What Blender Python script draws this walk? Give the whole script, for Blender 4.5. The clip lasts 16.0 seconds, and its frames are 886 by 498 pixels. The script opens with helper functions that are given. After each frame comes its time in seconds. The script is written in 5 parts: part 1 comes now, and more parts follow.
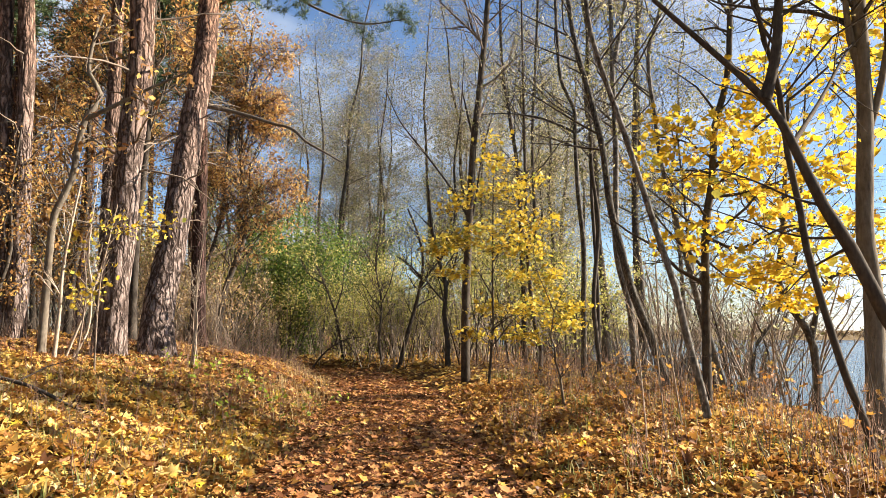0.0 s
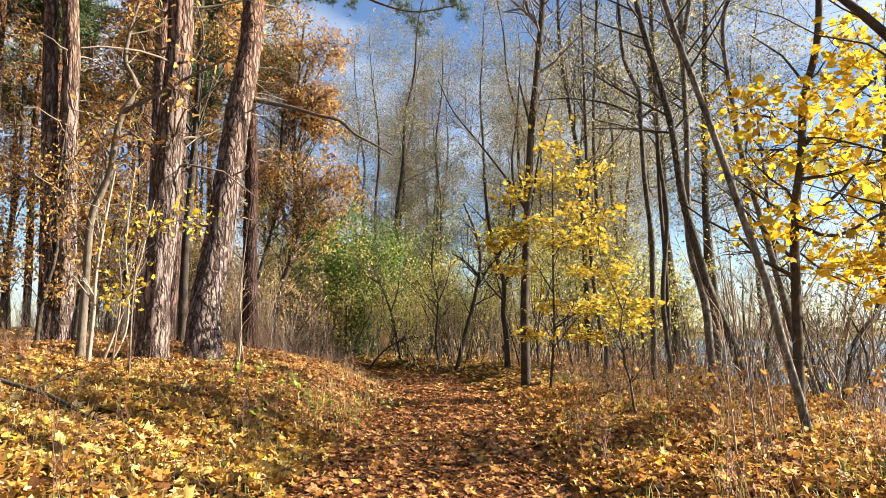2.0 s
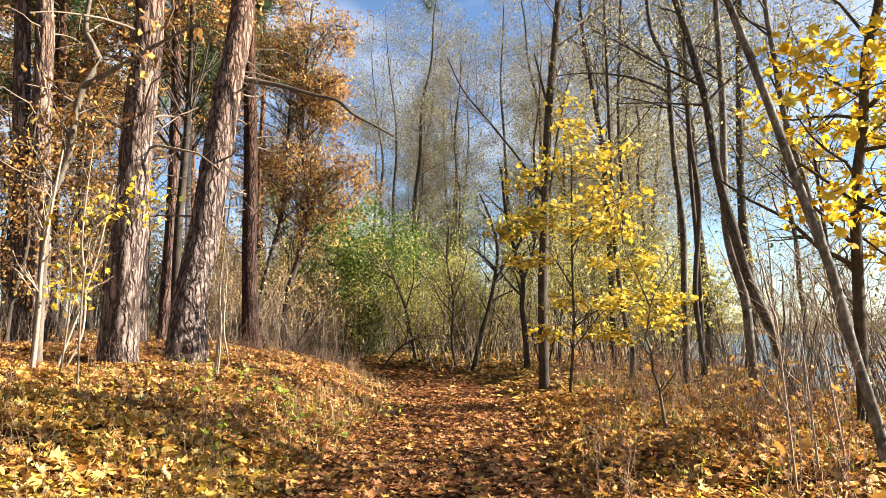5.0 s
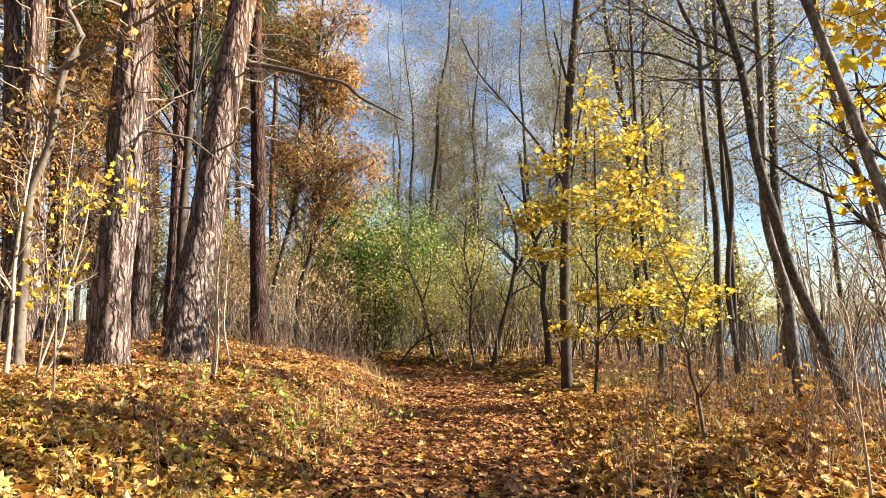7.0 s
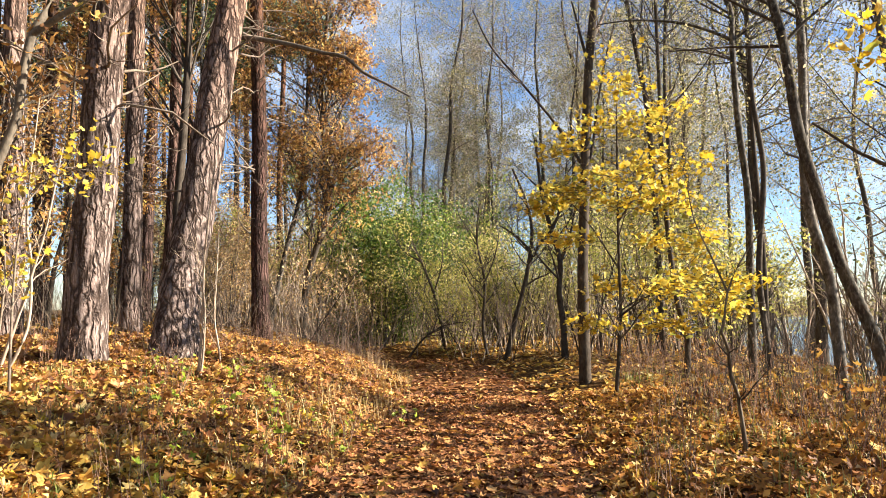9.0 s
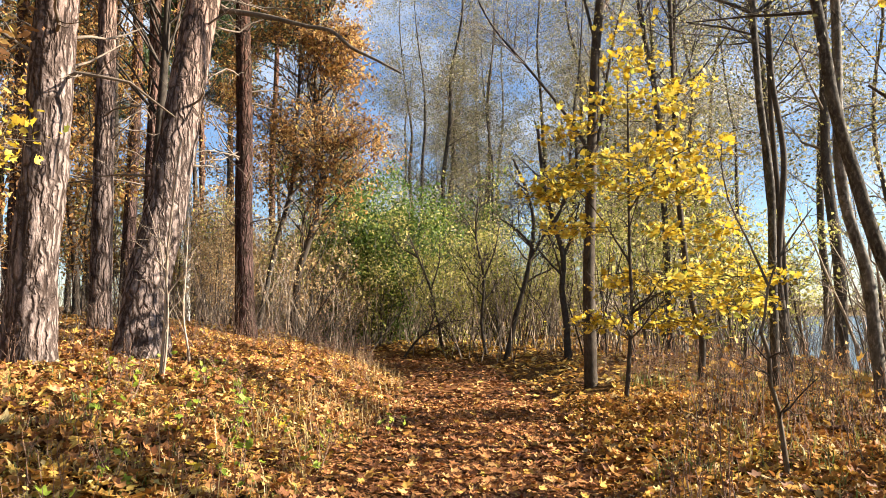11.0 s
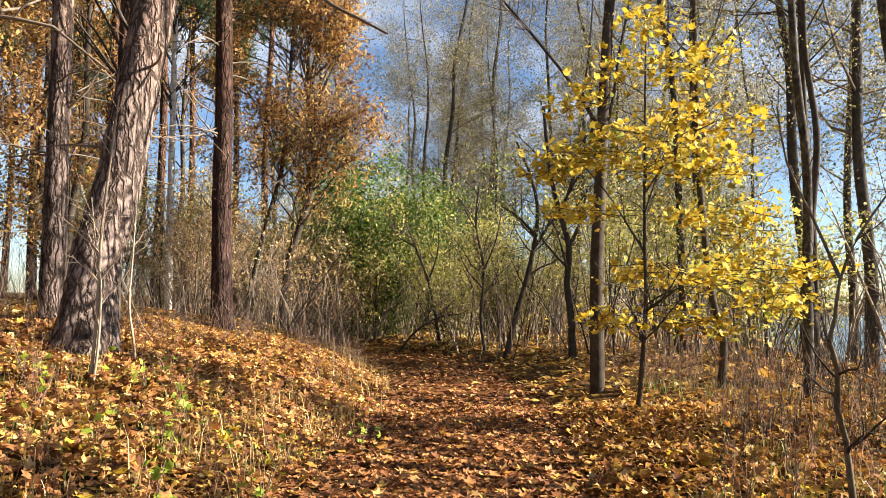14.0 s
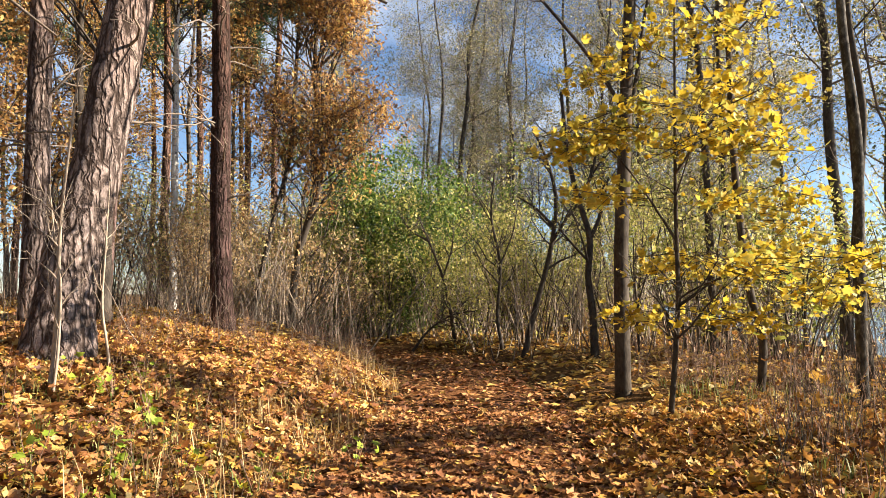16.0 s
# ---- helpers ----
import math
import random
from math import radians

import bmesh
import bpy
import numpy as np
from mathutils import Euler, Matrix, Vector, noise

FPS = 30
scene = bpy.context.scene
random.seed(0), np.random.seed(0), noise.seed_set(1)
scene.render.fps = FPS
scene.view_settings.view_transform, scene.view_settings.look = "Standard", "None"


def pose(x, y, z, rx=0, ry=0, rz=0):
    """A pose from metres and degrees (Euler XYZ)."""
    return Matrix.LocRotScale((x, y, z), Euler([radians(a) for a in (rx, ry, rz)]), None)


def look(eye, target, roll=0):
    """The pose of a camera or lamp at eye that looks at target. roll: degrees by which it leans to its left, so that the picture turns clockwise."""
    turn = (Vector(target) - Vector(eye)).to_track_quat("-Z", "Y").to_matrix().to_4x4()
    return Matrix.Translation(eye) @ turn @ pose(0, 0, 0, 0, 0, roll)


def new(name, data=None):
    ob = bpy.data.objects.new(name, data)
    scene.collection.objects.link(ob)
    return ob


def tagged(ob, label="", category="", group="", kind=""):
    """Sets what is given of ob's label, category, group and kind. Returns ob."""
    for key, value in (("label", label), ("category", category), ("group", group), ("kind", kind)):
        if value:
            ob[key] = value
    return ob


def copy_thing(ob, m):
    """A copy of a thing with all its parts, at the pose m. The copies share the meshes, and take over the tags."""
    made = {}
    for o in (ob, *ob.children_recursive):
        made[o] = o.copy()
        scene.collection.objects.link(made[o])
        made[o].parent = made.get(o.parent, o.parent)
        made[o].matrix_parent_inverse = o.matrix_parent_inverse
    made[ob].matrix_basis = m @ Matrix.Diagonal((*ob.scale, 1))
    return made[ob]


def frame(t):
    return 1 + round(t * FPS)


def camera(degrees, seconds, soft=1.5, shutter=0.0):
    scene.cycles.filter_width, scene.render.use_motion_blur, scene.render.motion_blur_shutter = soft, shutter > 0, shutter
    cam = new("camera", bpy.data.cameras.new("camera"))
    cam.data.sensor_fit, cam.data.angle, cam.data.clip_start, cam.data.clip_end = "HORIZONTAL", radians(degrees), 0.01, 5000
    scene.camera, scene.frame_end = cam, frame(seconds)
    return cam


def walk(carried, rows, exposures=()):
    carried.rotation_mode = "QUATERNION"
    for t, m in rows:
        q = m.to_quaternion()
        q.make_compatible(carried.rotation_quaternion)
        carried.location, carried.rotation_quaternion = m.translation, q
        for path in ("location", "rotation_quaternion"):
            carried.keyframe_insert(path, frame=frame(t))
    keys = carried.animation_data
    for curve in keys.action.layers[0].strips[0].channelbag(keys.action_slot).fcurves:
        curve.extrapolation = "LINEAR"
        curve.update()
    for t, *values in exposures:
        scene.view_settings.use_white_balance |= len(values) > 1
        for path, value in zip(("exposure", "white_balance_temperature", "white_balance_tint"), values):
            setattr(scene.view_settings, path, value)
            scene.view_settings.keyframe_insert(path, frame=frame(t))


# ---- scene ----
cam = camera(61.6, 16.0, soft=0.6)
PATH = [
    (0, (0.007, 0.631, 1.357), (-0.116, 2.615, 1.574), 0.1),
    (0.5, (0.058, 0.863, 1.38), (-0.143, 2.841, 1.598), -0.1),
    (1, (0.022, 1.09, 1.368), (-0.187, 3.067, 1.587), -0.2),
    (1.5, (-0.03, 1.293, 1.385), (-0.245, 3.27, 1.602), -0.2),
    (2, (0.014, 1.523, 1.37), (-0.269, 3.491, 1.586), -0.2),
    (2.5, (0.062, 1.76, 1.389), (-0.232, 3.726, 1.603), -0.2),
    (3, (0.053, 2.007, 1.373), (-0.242, 3.973, 1.587), -0.3),
    (3.5, (0.048, 2.252, 1.376), (-0.25, 4.219, 1.589), -0.2),
    (4, (0.099, 2.478, 1.375), (-0.206, 4.443, 1.587), -0.2),
    (4.2, (0.117, 2.555, 1.382), (-0.207, 4.517, 1.594), -0.2),
    (6.3, (0.176, 3.472, 1.482), (-0.209, 5.426, 1.673), -0.6),
    (6.5, (0.166, 3.532, 1.49), (-0.236, 5.482, 1.68), -0.7),
    (7, (0.11, 3.748, 1.474), (-0.299, 5.697, 1.662), -0.7),
    (7.5, (0.046, 3.966, 1.484), (-0.375, 5.914, 1.65), -0.5),
    (8, (0.043, 4.191, 1.487), (-0.392, 6.137, 1.65), -0.5),
    (8.5, (0.059, 4.423, 1.511), (-0.387, 6.366, 1.673), -0.5),
    (9, (0.024, 4.653, 1.488), (-0.426, 6.595, 1.651), -0.6),
    (9.2, (-0.008, 4.753, 1.495), (-0.457, 6.695, 1.658), -0.5),
    (11.3, (-0.107, 5.743, 1.456), (-0.561, 7.685, 1.611), -0.3),
    (11.5, (-0.11, 5.815, 1.45), (-0.565, 7.757, 1.593), -0.1),
    (12, (-0.1, 6.069, 1.45), (-0.554, 8.011, 1.59), 0.0),
    (12.5, (-0.095, 6.252, 1.455), (-0.551, 8.195, 1.595), 0.0),
    (13, (-0.16, 6.465, 1.451), (-0.617, 8.407, 1.591), 0.2),
    (13.5, (-0.2, 6.67, 1.471), (-0.658, 8.612, 1.609), 0.5),
    (14, (-0.175, 6.911, 1.477), (-0.644, 8.85, 1.615), 0.5),
    (14.5, (-0.157, 7.127, 1.483), (-0.646, 9.061, 1.62), 0.4),
    (15, (-0.223, 7.354, 1.475), (-0.714, 9.288, 1.613), 0.3),
    (15.5, (-0.274, 7.553, 1.476), (-0.765, 9.487, 1.613), 0.4),
    (16, (-0.253, 7.798, 1.474), (-0.773, 9.725, 1.603), -0.1),
]
walk(cam, [(t, look(eye, target, roll)) for t, eye, target, roll in PATH], [(0, 2.14), (2, 2.26), (7, 2.40), (11.5, 2.30), (15, 2.18), (16, 2.16)])

# ---- light ----
SUN = Vector((0.878, 0.19, 0.43)).normalized()
world = bpy.data.worlds.new("sky")
scene.world = world
world.use_nodes = True
wt = world.node_tree
sky = wt.nodes.new("ShaderNodeTexSky")
sky.sky_type, sky.sun_disc = "NISHITA", False
sky.sun_elevation = math.asin(SUN.z)
sky.sun_rotation = math.atan2(SUN.x, SUN.y)
sky.ozone_density, sky.dust_density, sky.air_density = 2.0, 0.1, 1.0
clouds = wt.nodes.new("ShaderNodeTexNoise")
clouds.inputs["Scale"].default_value, clouds.inputs["Detail"].default_value = 2.6, 7.0
coord = wt.nodes.new("ShaderNodeTexCoord")
squash = wt.nodes.new("ShaderNodeMapping")
squash.inputs["Scale"].default_value = (1.0, 1.0, 2.6)
wt.links.new(coord.outputs["Generated"], squash.inputs["Vector"])
wt.links.new(squash.outputs["Vector"], clouds.inputs["Vector"])
cramp = wt.nodes.new("ShaderNodeValToRGB")
cramp.color_ramp.elements[0].position, cramp.color_ramp.elements[1].position = 0.47, 0.66
cramp.color_ramp.elements[0].color, cramp.color_ramp.elements[1].color = (0, 0, 0, 1), (0.75, 0.75, 0.75, 1)
wt.links.new(clouds.outputs["Fac"], cramp.inputs["Fac"])
cmix = wt.nodes.new("ShaderNodeMixRGB")
cmix.inputs["Color2"].default_value = (6.6, 7.1, 7.8, 1)
wt.links.new(cramp.outputs["Color"], cmix.inputs["Fac"])
clear = wt.nodes.new("ShaderNodeMixRGB")
clear.blend_type, clear.inputs["Fac"].default_value, clear.inputs["Color2"].default_value = "MULTIPLY", 1.0, (0.90, 0.97, 1.10, 1)
wt.links.new(sky.outputs["Color"], clear.inputs["Color1"])
wt.links.new(clear.outputs["Color"], cmix.inputs["Color1"])
wt.links.new(cmix.outputs["Color"], wt.nodes["Background"].inputs["Color"])
wt.nodes["Background"].inputs["Strength"].default_value = 0.037
sun = new("sun", bpy.data.lights.new("sun", "SUN"))
sun.data.energy, sun.data.angle, sun.data.color = 5.0, radians(0.5), (1.0, 0.885, 0.745)
sun.matrix_world = look(SUN * 60, (0, 0, 0))
scene.view_settings.exposure = 2.14

# ---- materials ----


def ramp_node(nt, stops):
    n = nt.nodes.new("ShaderNodeValToRGB")
    while len(n.color_ramp.elements) < len(stops):
        n.color_ramp.elements.new(0.5)
    for e, (p, c) in zip(n.color_ramp.elements, stops):
        e.position, e.color = p, (*c, 1)
    return n


def noise_node(nt, scale, detail=4.0, stretch=(1, 1, 1), rough=0.6):
    tc, mp, n = (nt.nodes.new("ShaderNode" + k) for k in ("TexCoord", "Mapping", "TexNoise"))
    mp.inputs["Scale"].default_value = stretch
    n.inputs["Scale"].default_value, n.inputs["Detail"].default_value, n.inputs["Roughness"].default_value = scale, detail, rough
    nt.links.new(tc.outputs["Object"], mp.inputs["Vector"])
    nt.links.new(mp.outputs["Vector"], n.inputs["Vector"])
    return n


def material(name):
    m = bpy.data.materials.new(name)
    m.use_nodes = True
    return m, m.node_tree, m.node_tree.nodes["Principled BSDF"]


def surface(name, fine, coarse, f_scale=40.0, c_scale=3.0, stretch=(1, 1, 1), rough=0.85, bump=0.4, depth=0.01, mix=0.5):
    """Two scales of noise: a fine grain ramp, tinted by coarse stains."""
    m, nt, bsdf = material(name)
    a, b = noise_node(nt, f_scale, 5.0, stretch), noise_node(nt, c_scale, 4.0)
    ra, rb = ramp_node(nt, fine), ramp_node(nt, coarse)
    nt.links.new(a.outputs["Fac"], ra.inputs["Fac"])
    nt.links.new(b.outputs["Fac"], rb.inputs["Fac"])
    mx = nt.nodes.new("ShaderNodeMixRGB")
    mx.inputs["Fac"].default_value = mix
    nt.links.new(ra.outputs["Color"], mx.inputs["Color1"])
    nt.links.new(rb.outputs["Color"], mx.inputs["Color2"])
    nt.links.new(mx.outputs["Color"], bsdf.inputs["Base Color"])
    bp = nt.nodes.new("ShaderNodeBump")
    bp.inputs["Strength"].default_value, bp.inputs["Distance"].default_value = bump, depth
    nt.links.new(a.outputs["Fac"], bp.inputs["Height"])
    nt.links.new(bp.outputs["Normal"], bsdf.inputs["Normal"])
    bsdf.inputs["Roughness"].default_value = rough
    bsdf.inputs["Specular IOR Level"].default_value = 0.03
    return m


def pine_bark(name, warm=0.0):
    """Plated bark: long cells with dark furrows between grey-pink plates, redder higher up."""
    m, nt, bsdf = material(name)
    tc, mp = nt.nodes.new("ShaderNodeTexCoord"), nt.nodes.new("ShaderNodeMapping")
    mp.inputs["Scale"].default_value = (1, 1, 0.2)
    warp = noise_node(nt, 5.0, 3.0)
    wmix = nt.nodes.new("ShaderNodeMixRGB")
    wmix.blend_type, wmix.inputs["Fac"].default_value = "ADD", 0.13
    nt.links.new(tc.outputs["Object"], wmix.inputs["Color1"])
    nt.links.new(warp.outputs["Color"], wmix.inputs["Color2"])
    nt.links.new(wmix.outputs["Color"], mp.inputs["Vector"])
    vor = nt.nodes.new("ShaderNodeTexVoronoi")
    vor.feature = "DISTANCE_TO_EDGE"
    vor.inputs["Scale"].default_value = 11.0
    vor.inputs["Randomness"].default_value = 1.0
    nt.links.new(mp.outputs["Vector"], vor.inputs["Vector"])
    edge = ramp_node(nt, [(0.0, (0, 0, 0)), (0.07, (0.25, 0.25, 0.25)), (0.16, (0.85, 0.85, 0.85)), (0.32, (1, 1, 1))])
    nt.links.new(vor.outputs["Distance"], edge.inputs["Fac"])
    rift = noise_node(nt, 16.0, 4.0, (1, 1, 0.16), 0.55)
    rr = ramp_node(nt, [(0.33, (0, 0, 0)), (0.41, (0.5, 0.5, 0.5)), (0.49, (1, 1, 1))])
    nt.links.new(rift.outputs["Fac"], rr.inputs["Fac"])
    both = nt.nodes.new("ShaderNodeMixRGB")
    both.blend_type, both.inputs["Fac"].default_value = "MULTIPLY", 0.9
    nt.links.new(rr.outputs["Color"], both.inputs["Color1"])
    nt.links.new(edge.outputs["Color"], both.inputs["Color2"])
    grain = noise_node(nt, 60.0, 5.0, (1, 1, 0.3))
    # d darkens the warmer barks, painting in the shade on the red-brown pine
    g, d = 1.0 - 0.25 * warm, 0.9 - 0.62 * warm
    plate = ramp_node(nt, [(0.3, (0.15 * d, 0.112 * g * d, 0.098 * g * d)), (0.55, (0.29 * d, 0.226 * g * d, 0.198 * g * d)), (0.75, (0.42 * d, 0.35 * g * d, 0.315 * g * d))])
    nt.links.new(grain.outputs["Fac"], plate.inputs["Fac"])
    high = nt.nodes.new("ShaderNodeSeparateXYZ")
    nt.links.new(tc.outputs["Object"], high.inputs["Vector"])
    up = nt.nodes.new("ShaderNodeMapRange")
    up.inputs["From Min"].default_value, up.inputs["From Max"].default_value = 3.0, 9.0
    up.inputs["To Max"].default_value = 0.7
    nt.links.new(high.outputs["Z"], up.inputs["Value"])
    red = nt.nodes.new("ShaderNodeMixRGB")
    red.inputs["Color2"].default_value = (0.36 * d, 0.17 * d, 0.085 * d, 1)
    nt.links.new(up.outputs["Result"], red.inputs["Fac"])
    nt.links.new(plate.outputs["Color"], red.inputs["Color1"])
    groove = nt.nodes.new("ShaderNodeMixRGB")
    groove.inputs["Color1"].default_value = (0.035, 0.024, 0.019, 1)
    nt.links.new(both.outputs["Color"], groove.inputs["Fac"])
    nt.links.new(red.outputs["Color"], groove.inputs["Color2"])
    nt.links.new(groove.outputs["Color"], bsdf.inputs["Base Color"])
    hsum = nt.nodes.new("ShaderNodeMath")
    hsum.operation = "MULTIPLY_ADD"
    hsum.inputs[1].default_value = 0.35
    nt.links.new(grain.outputs["Fac"], hsum.inputs[0])
    nt.links.new(both.outputs["Color"], hsum.inputs[2])
    bp = nt.nodes.new("ShaderNodeBump")
    bp.inputs["Strength"].default_value, bp.inputs["Distance"].default_value = 1.0, 0.035
    nt.links.new(hsum.outputs["Value"], bp.inputs["Height"])
    nt.links.new(bp.outputs["Normal"], bsdf.inputs["Normal"])
    bsdf.inputs["Roughness"].default_value = 0.9
    bsdf.inputs["Specular IOR Level"].default_value = 0.03
    return m


def leaf_material(name, stops, through_light=0.45, rough=0.55):
    """Thin leaves: colour by piece, some light passes through them."""
    m, nt, bsdf = material(name)
    geo = nt.nodes.new("ShaderNodeNewGeometry")
    r = ramp_node(nt, stops)
    nt.links.new(geo.outputs["Random Per Island"], r.inputs["Fac"])
    spots = noise_node(nt, 30.0, 3.0)
    mott = nt.nodes.new("ShaderNodeMixRGB")
    mott.blend_type = "MULTIPLY"
    mott.inputs["Fac"].default_value = 0.55
    sr = ramp_node(nt, [(0.3, (0.55, 0.5, 0.45)), (0.6, (1, 1, 1))])
    nt.links.new(spots.outputs["Fac"], sr.inputs["Fac"])
    nt.links.new(r.outputs["Color"], mott.inputs["Color1"])
    nt.links.new(sr.outputs["Color"], mott.inputs["Color2"])
    nt.links.new(mott.outputs["Color"], bsdf.inputs["Base Color"])
    bsdf.inputs["Roughness"].default_value = rough
    bsdf.inputs["Specular IOR Level"].default_value = 0.3
    tr, ms = nt.nodes.new("ShaderNodeBsdfTranslucent"), nt.nodes.new("ShaderNodeMixShader")
    nt.links.new(mott.outputs["Color"], tr.inputs["Color"])
    ms.inputs["Fac"].default_value = through_light
    nt.links.new(bsdf.outputs["BSDF"], ms.inputs[1])
    nt.links.new(tr.outputs["BSDF"], ms.inputs[2])
    nt.links.new(ms.outputs["Shader"], nt.nodes["Material Output"].inputs["Surface"])
    return m


M_PINE = pine_bark("pine_bark")
M_PINE_RED = pine_bark("pine_bark_red", 0.6)
# darkest copy: the shade on the path-side pine is put into its colour
M_PINE_SHADED = pine_bark("pine_bark_shaded", 0.9)
M_ALDER = surface("alder_bark", [(0.32, (0.018, 0.016, 0.014)), (0.5, (0.045, 0.040, 0.034)), (0.72, (0.27, 0.245, 0.21))],
                  [(0.35, (0.02, 0.017, 0.015)), (0.65, (0.12, 0.108, 0.09))], 30, 5, (1, 1, 0.5), 0.8, 0.5, 0.008)
M_DARK = surface("dark_bark", [(0.3, (0.022, 0.018, 0.015)), (0.7, (0.10, 0.082, 0.066))],
                 [(0.35, (0.03, 0.025, 0.02)), (0.65, (0.10, 0.085, 0.068))], 45, 6, (1, 1, 0.3), 0.85, 0.5, 0.006)
M_OAKBARK = surface("oak_bark", [(0.3, (0.05, 0.04, 0.031)), (0.7, (0.20, 0.165, 0.13))],
                    [(0.35, (0.075, 0.06, 0.042)), (0.65, (0.19, 0.165, 0.125))], 35, 5, (1, 1, 0.25), 0.9, 0.6, 0.008)
M_BIRCH = surface("birch_bark", [(0.36, (0.06, 0.055, 0.05)), (0.44, (0.60, 0.58, 0.54)), (0.7, (0.78, 0.76, 0.72))],
                  [(0.3, (0.5, 0.48, 0.44)), (0.7, (0.75, 0.73, 0.70))], 9, 3, (1, 1, 2.2), 0.7, 0.2, 0.004, 0.3)
M_TWIG = surface("twig_bark", [(0.3, (0.065, 0.05, 0.04)), (0.7, (0.30, 0.24, 0.18))],
                 [(0.3, (0.075, 0.058, 0.045)), (0.7, (0.25, 0.20, 0.155))], 60, 2, (1, 1, 1), 0.85, 0.2, 0.003)
M_PALE = surface("pale_sapling_bark", [(0.3, (0.15, 0.115, 0.085)), (0.7, (0.46, 0.37, 0.28))], [(0.3, (0.17, 0.13, 0.10)), (0.7, (0.40, 0.33, 0.25))], 60, 4, (1, 1, 0.5), 0.8, 0.3, 0.003)
M_ALDER_PALE = surface("pale_alder_bark", [(0.34, (0.03, 0.027, 0.023)), (0.5, (0.09, 0.082, 0.07)), (0.7, (0.40, 0.37, 0.33))], [(0.35, (0.035, 0.031, 0.027)), (0.65, (0.21, 0.19, 0.165))], 30, 5, (1, 1, 0.5), 0.8, 0.5, 0.008)
M_STEM = surface("dry_stem", [(0.3, (0.07, 0.042, 0.034)), (0.7, (0.50, 0.335, 0.235))],
                 [(0.3, (0.07, 0.042, 0.032)), (0.7, (0.34, 0.22, 0.155))], 50, 1.2, (1, 1, 1), 0.85, 0.2, 0.003)
M_SOIL = surface("leaf_litter_soil", [(0.3, (0.022, 0.013, 0.008)), (0.5, (0.08, 0.04, 0.017)), (0.7, (0.19, 0.10, 0.035))],
                 [(0.35, (0.05, 0.028, 0.012)), (0.65, (0.15, 0.085, 0.03))], 16, 0.9, (1, 1, 1), 0.95, 0.9, 0.04, 0.4)
M_PATH = surface("trodden_leaf_path", [(0.3, (0.03, 0.015, 0.009)), (0.5, (0.12, 0.05, 0.02)), (0.7, (0.26, 0.12, 0.045))],
                 [(0.35, (0.07, 0.032, 0.015)), (0.65, (0.19, 0.085, 0.033))], 22, 1.2, (1, 1, 1), 0.9, 0.8, 0.03, 0.4)
M_BED = surface("lake_bed_mud", [(0.3, (0.04, 0.035, 0.025)), (0.7, (0.10, 0.085, 0.06))], [(0.3, (0.05, 0.04, 0.03)), (0.7, (0.09, 0.08, 0.06))], 5, 0.3)
M_FAR = surface("far_wood", [(0.3, (0.08, 0.06, 0.035)), (0.7, (0.24, 0.16, 0.08))], [(0.3, (0.10, 0.075, 0.04)), (0.7, (0.22, 0.17, 0.09))], 1.2, 0.12, (1, 1, 1), 0.95, 0.6, 0.4)

L_YELLOW = leaf_material("yellow_maple_leaf", [(0.0, (0.24, 0.22, 0.04)), (0.18, (0.52, 0.34, 0.03)), (0.55, (0.62, 0.46, 0.04)), (0.85, (0.66, 0.53, 0.10)), (1.0, (0.34, 0.40, 0.07))], 0.4)
L_ORANGE = leaf_material("golden_maple_leaf", [(0.0, (0.56, 0.32, 0.02)), (0.5, (0.76, 0.52, 0.035)), (0.85, (0.78, 0.60, 0.08)), (1.0, (0.46, 0.48, 0.07))], 0.5)
L_OAK = leaf_material("brown_oak_leaf", [(0.0, (0.09, 0.045, 0.022)), (0.25, (0.26, 0.125, 0.045)), (0.6, (0.52, 0.28, 0.08)), (0.88, (0.66, 0.43, 0.15)), (1.0, (0.60, 0.50, 0.13))], 0.55)
L_GREEN = leaf_material("green_bush_leaf", [(0.0, (0.025, 0.055, 0.012)), (0.5, (0.085, 0.155, 0.022)), (0.88, (0.19, 0.25, 0.038)), (1.0, (0.34, 0.34, 0.07))], 0.42)
L_OLIVE = leaf_material("sparse_alder_leaf", [(0.0, (0.05, 0.05, 0.022)), (0.2, (0.12, 0.125, 0.04)), (0.5, (0.27, 0.25, 0.085)), (0.8, (0.43, 0.36, 0.18)), (1.0, (0.60, 0.53, 0.31))], 0.45)
L_THICKET = leaf_material("thicket_leaf", [(0.0, (0.12, 0.14, 0.03)), (0.35, (0.32, 0.34, 0.07)), (0.7, (0.52, 0.45, 0.13)), (1.0, (0.64, 0.56, 0.24))], 0.5)
L_TAN = leaf_material("pale_brown_leaf", [(0.0, (0.24, 0.14, 0.07)), (0.4, (0.44, 0.29, 0.14)), (0.8, (0.60, 0.44, 0.22)), (1.0, (0.66, 0.54, 0.26))], 0.5)
L_FAR = leaf_material("far_wood_leaf", [(0.0, (0.09, 0.06, 0.035)), (0.6, (0.19, 0.125, 0.06)), (1.0, (0.30, 0.19, 0.08))], 0.2)
L_NEEDLE = leaf_material("pine_needle", [(0.0, (0.03, 0.055, 0.025)), (0.6, (0.07, 0.11, 0.04)), (1.0, (0.13, 0.15, 0.05))], 0.2)
L_LITTER = leaf_material("fallen_leaf_bank", [(0.0, (0.10, 0.04, 0.016)), (0.22, (0.34, 0.155, 0.036)), (0.5, (0.56, 0.31, 0.065)), (0.82, (0.70, 0.49, 0.11)), (1.0, (0.66, 0.52, 0.26))], 0.3, 0.6)
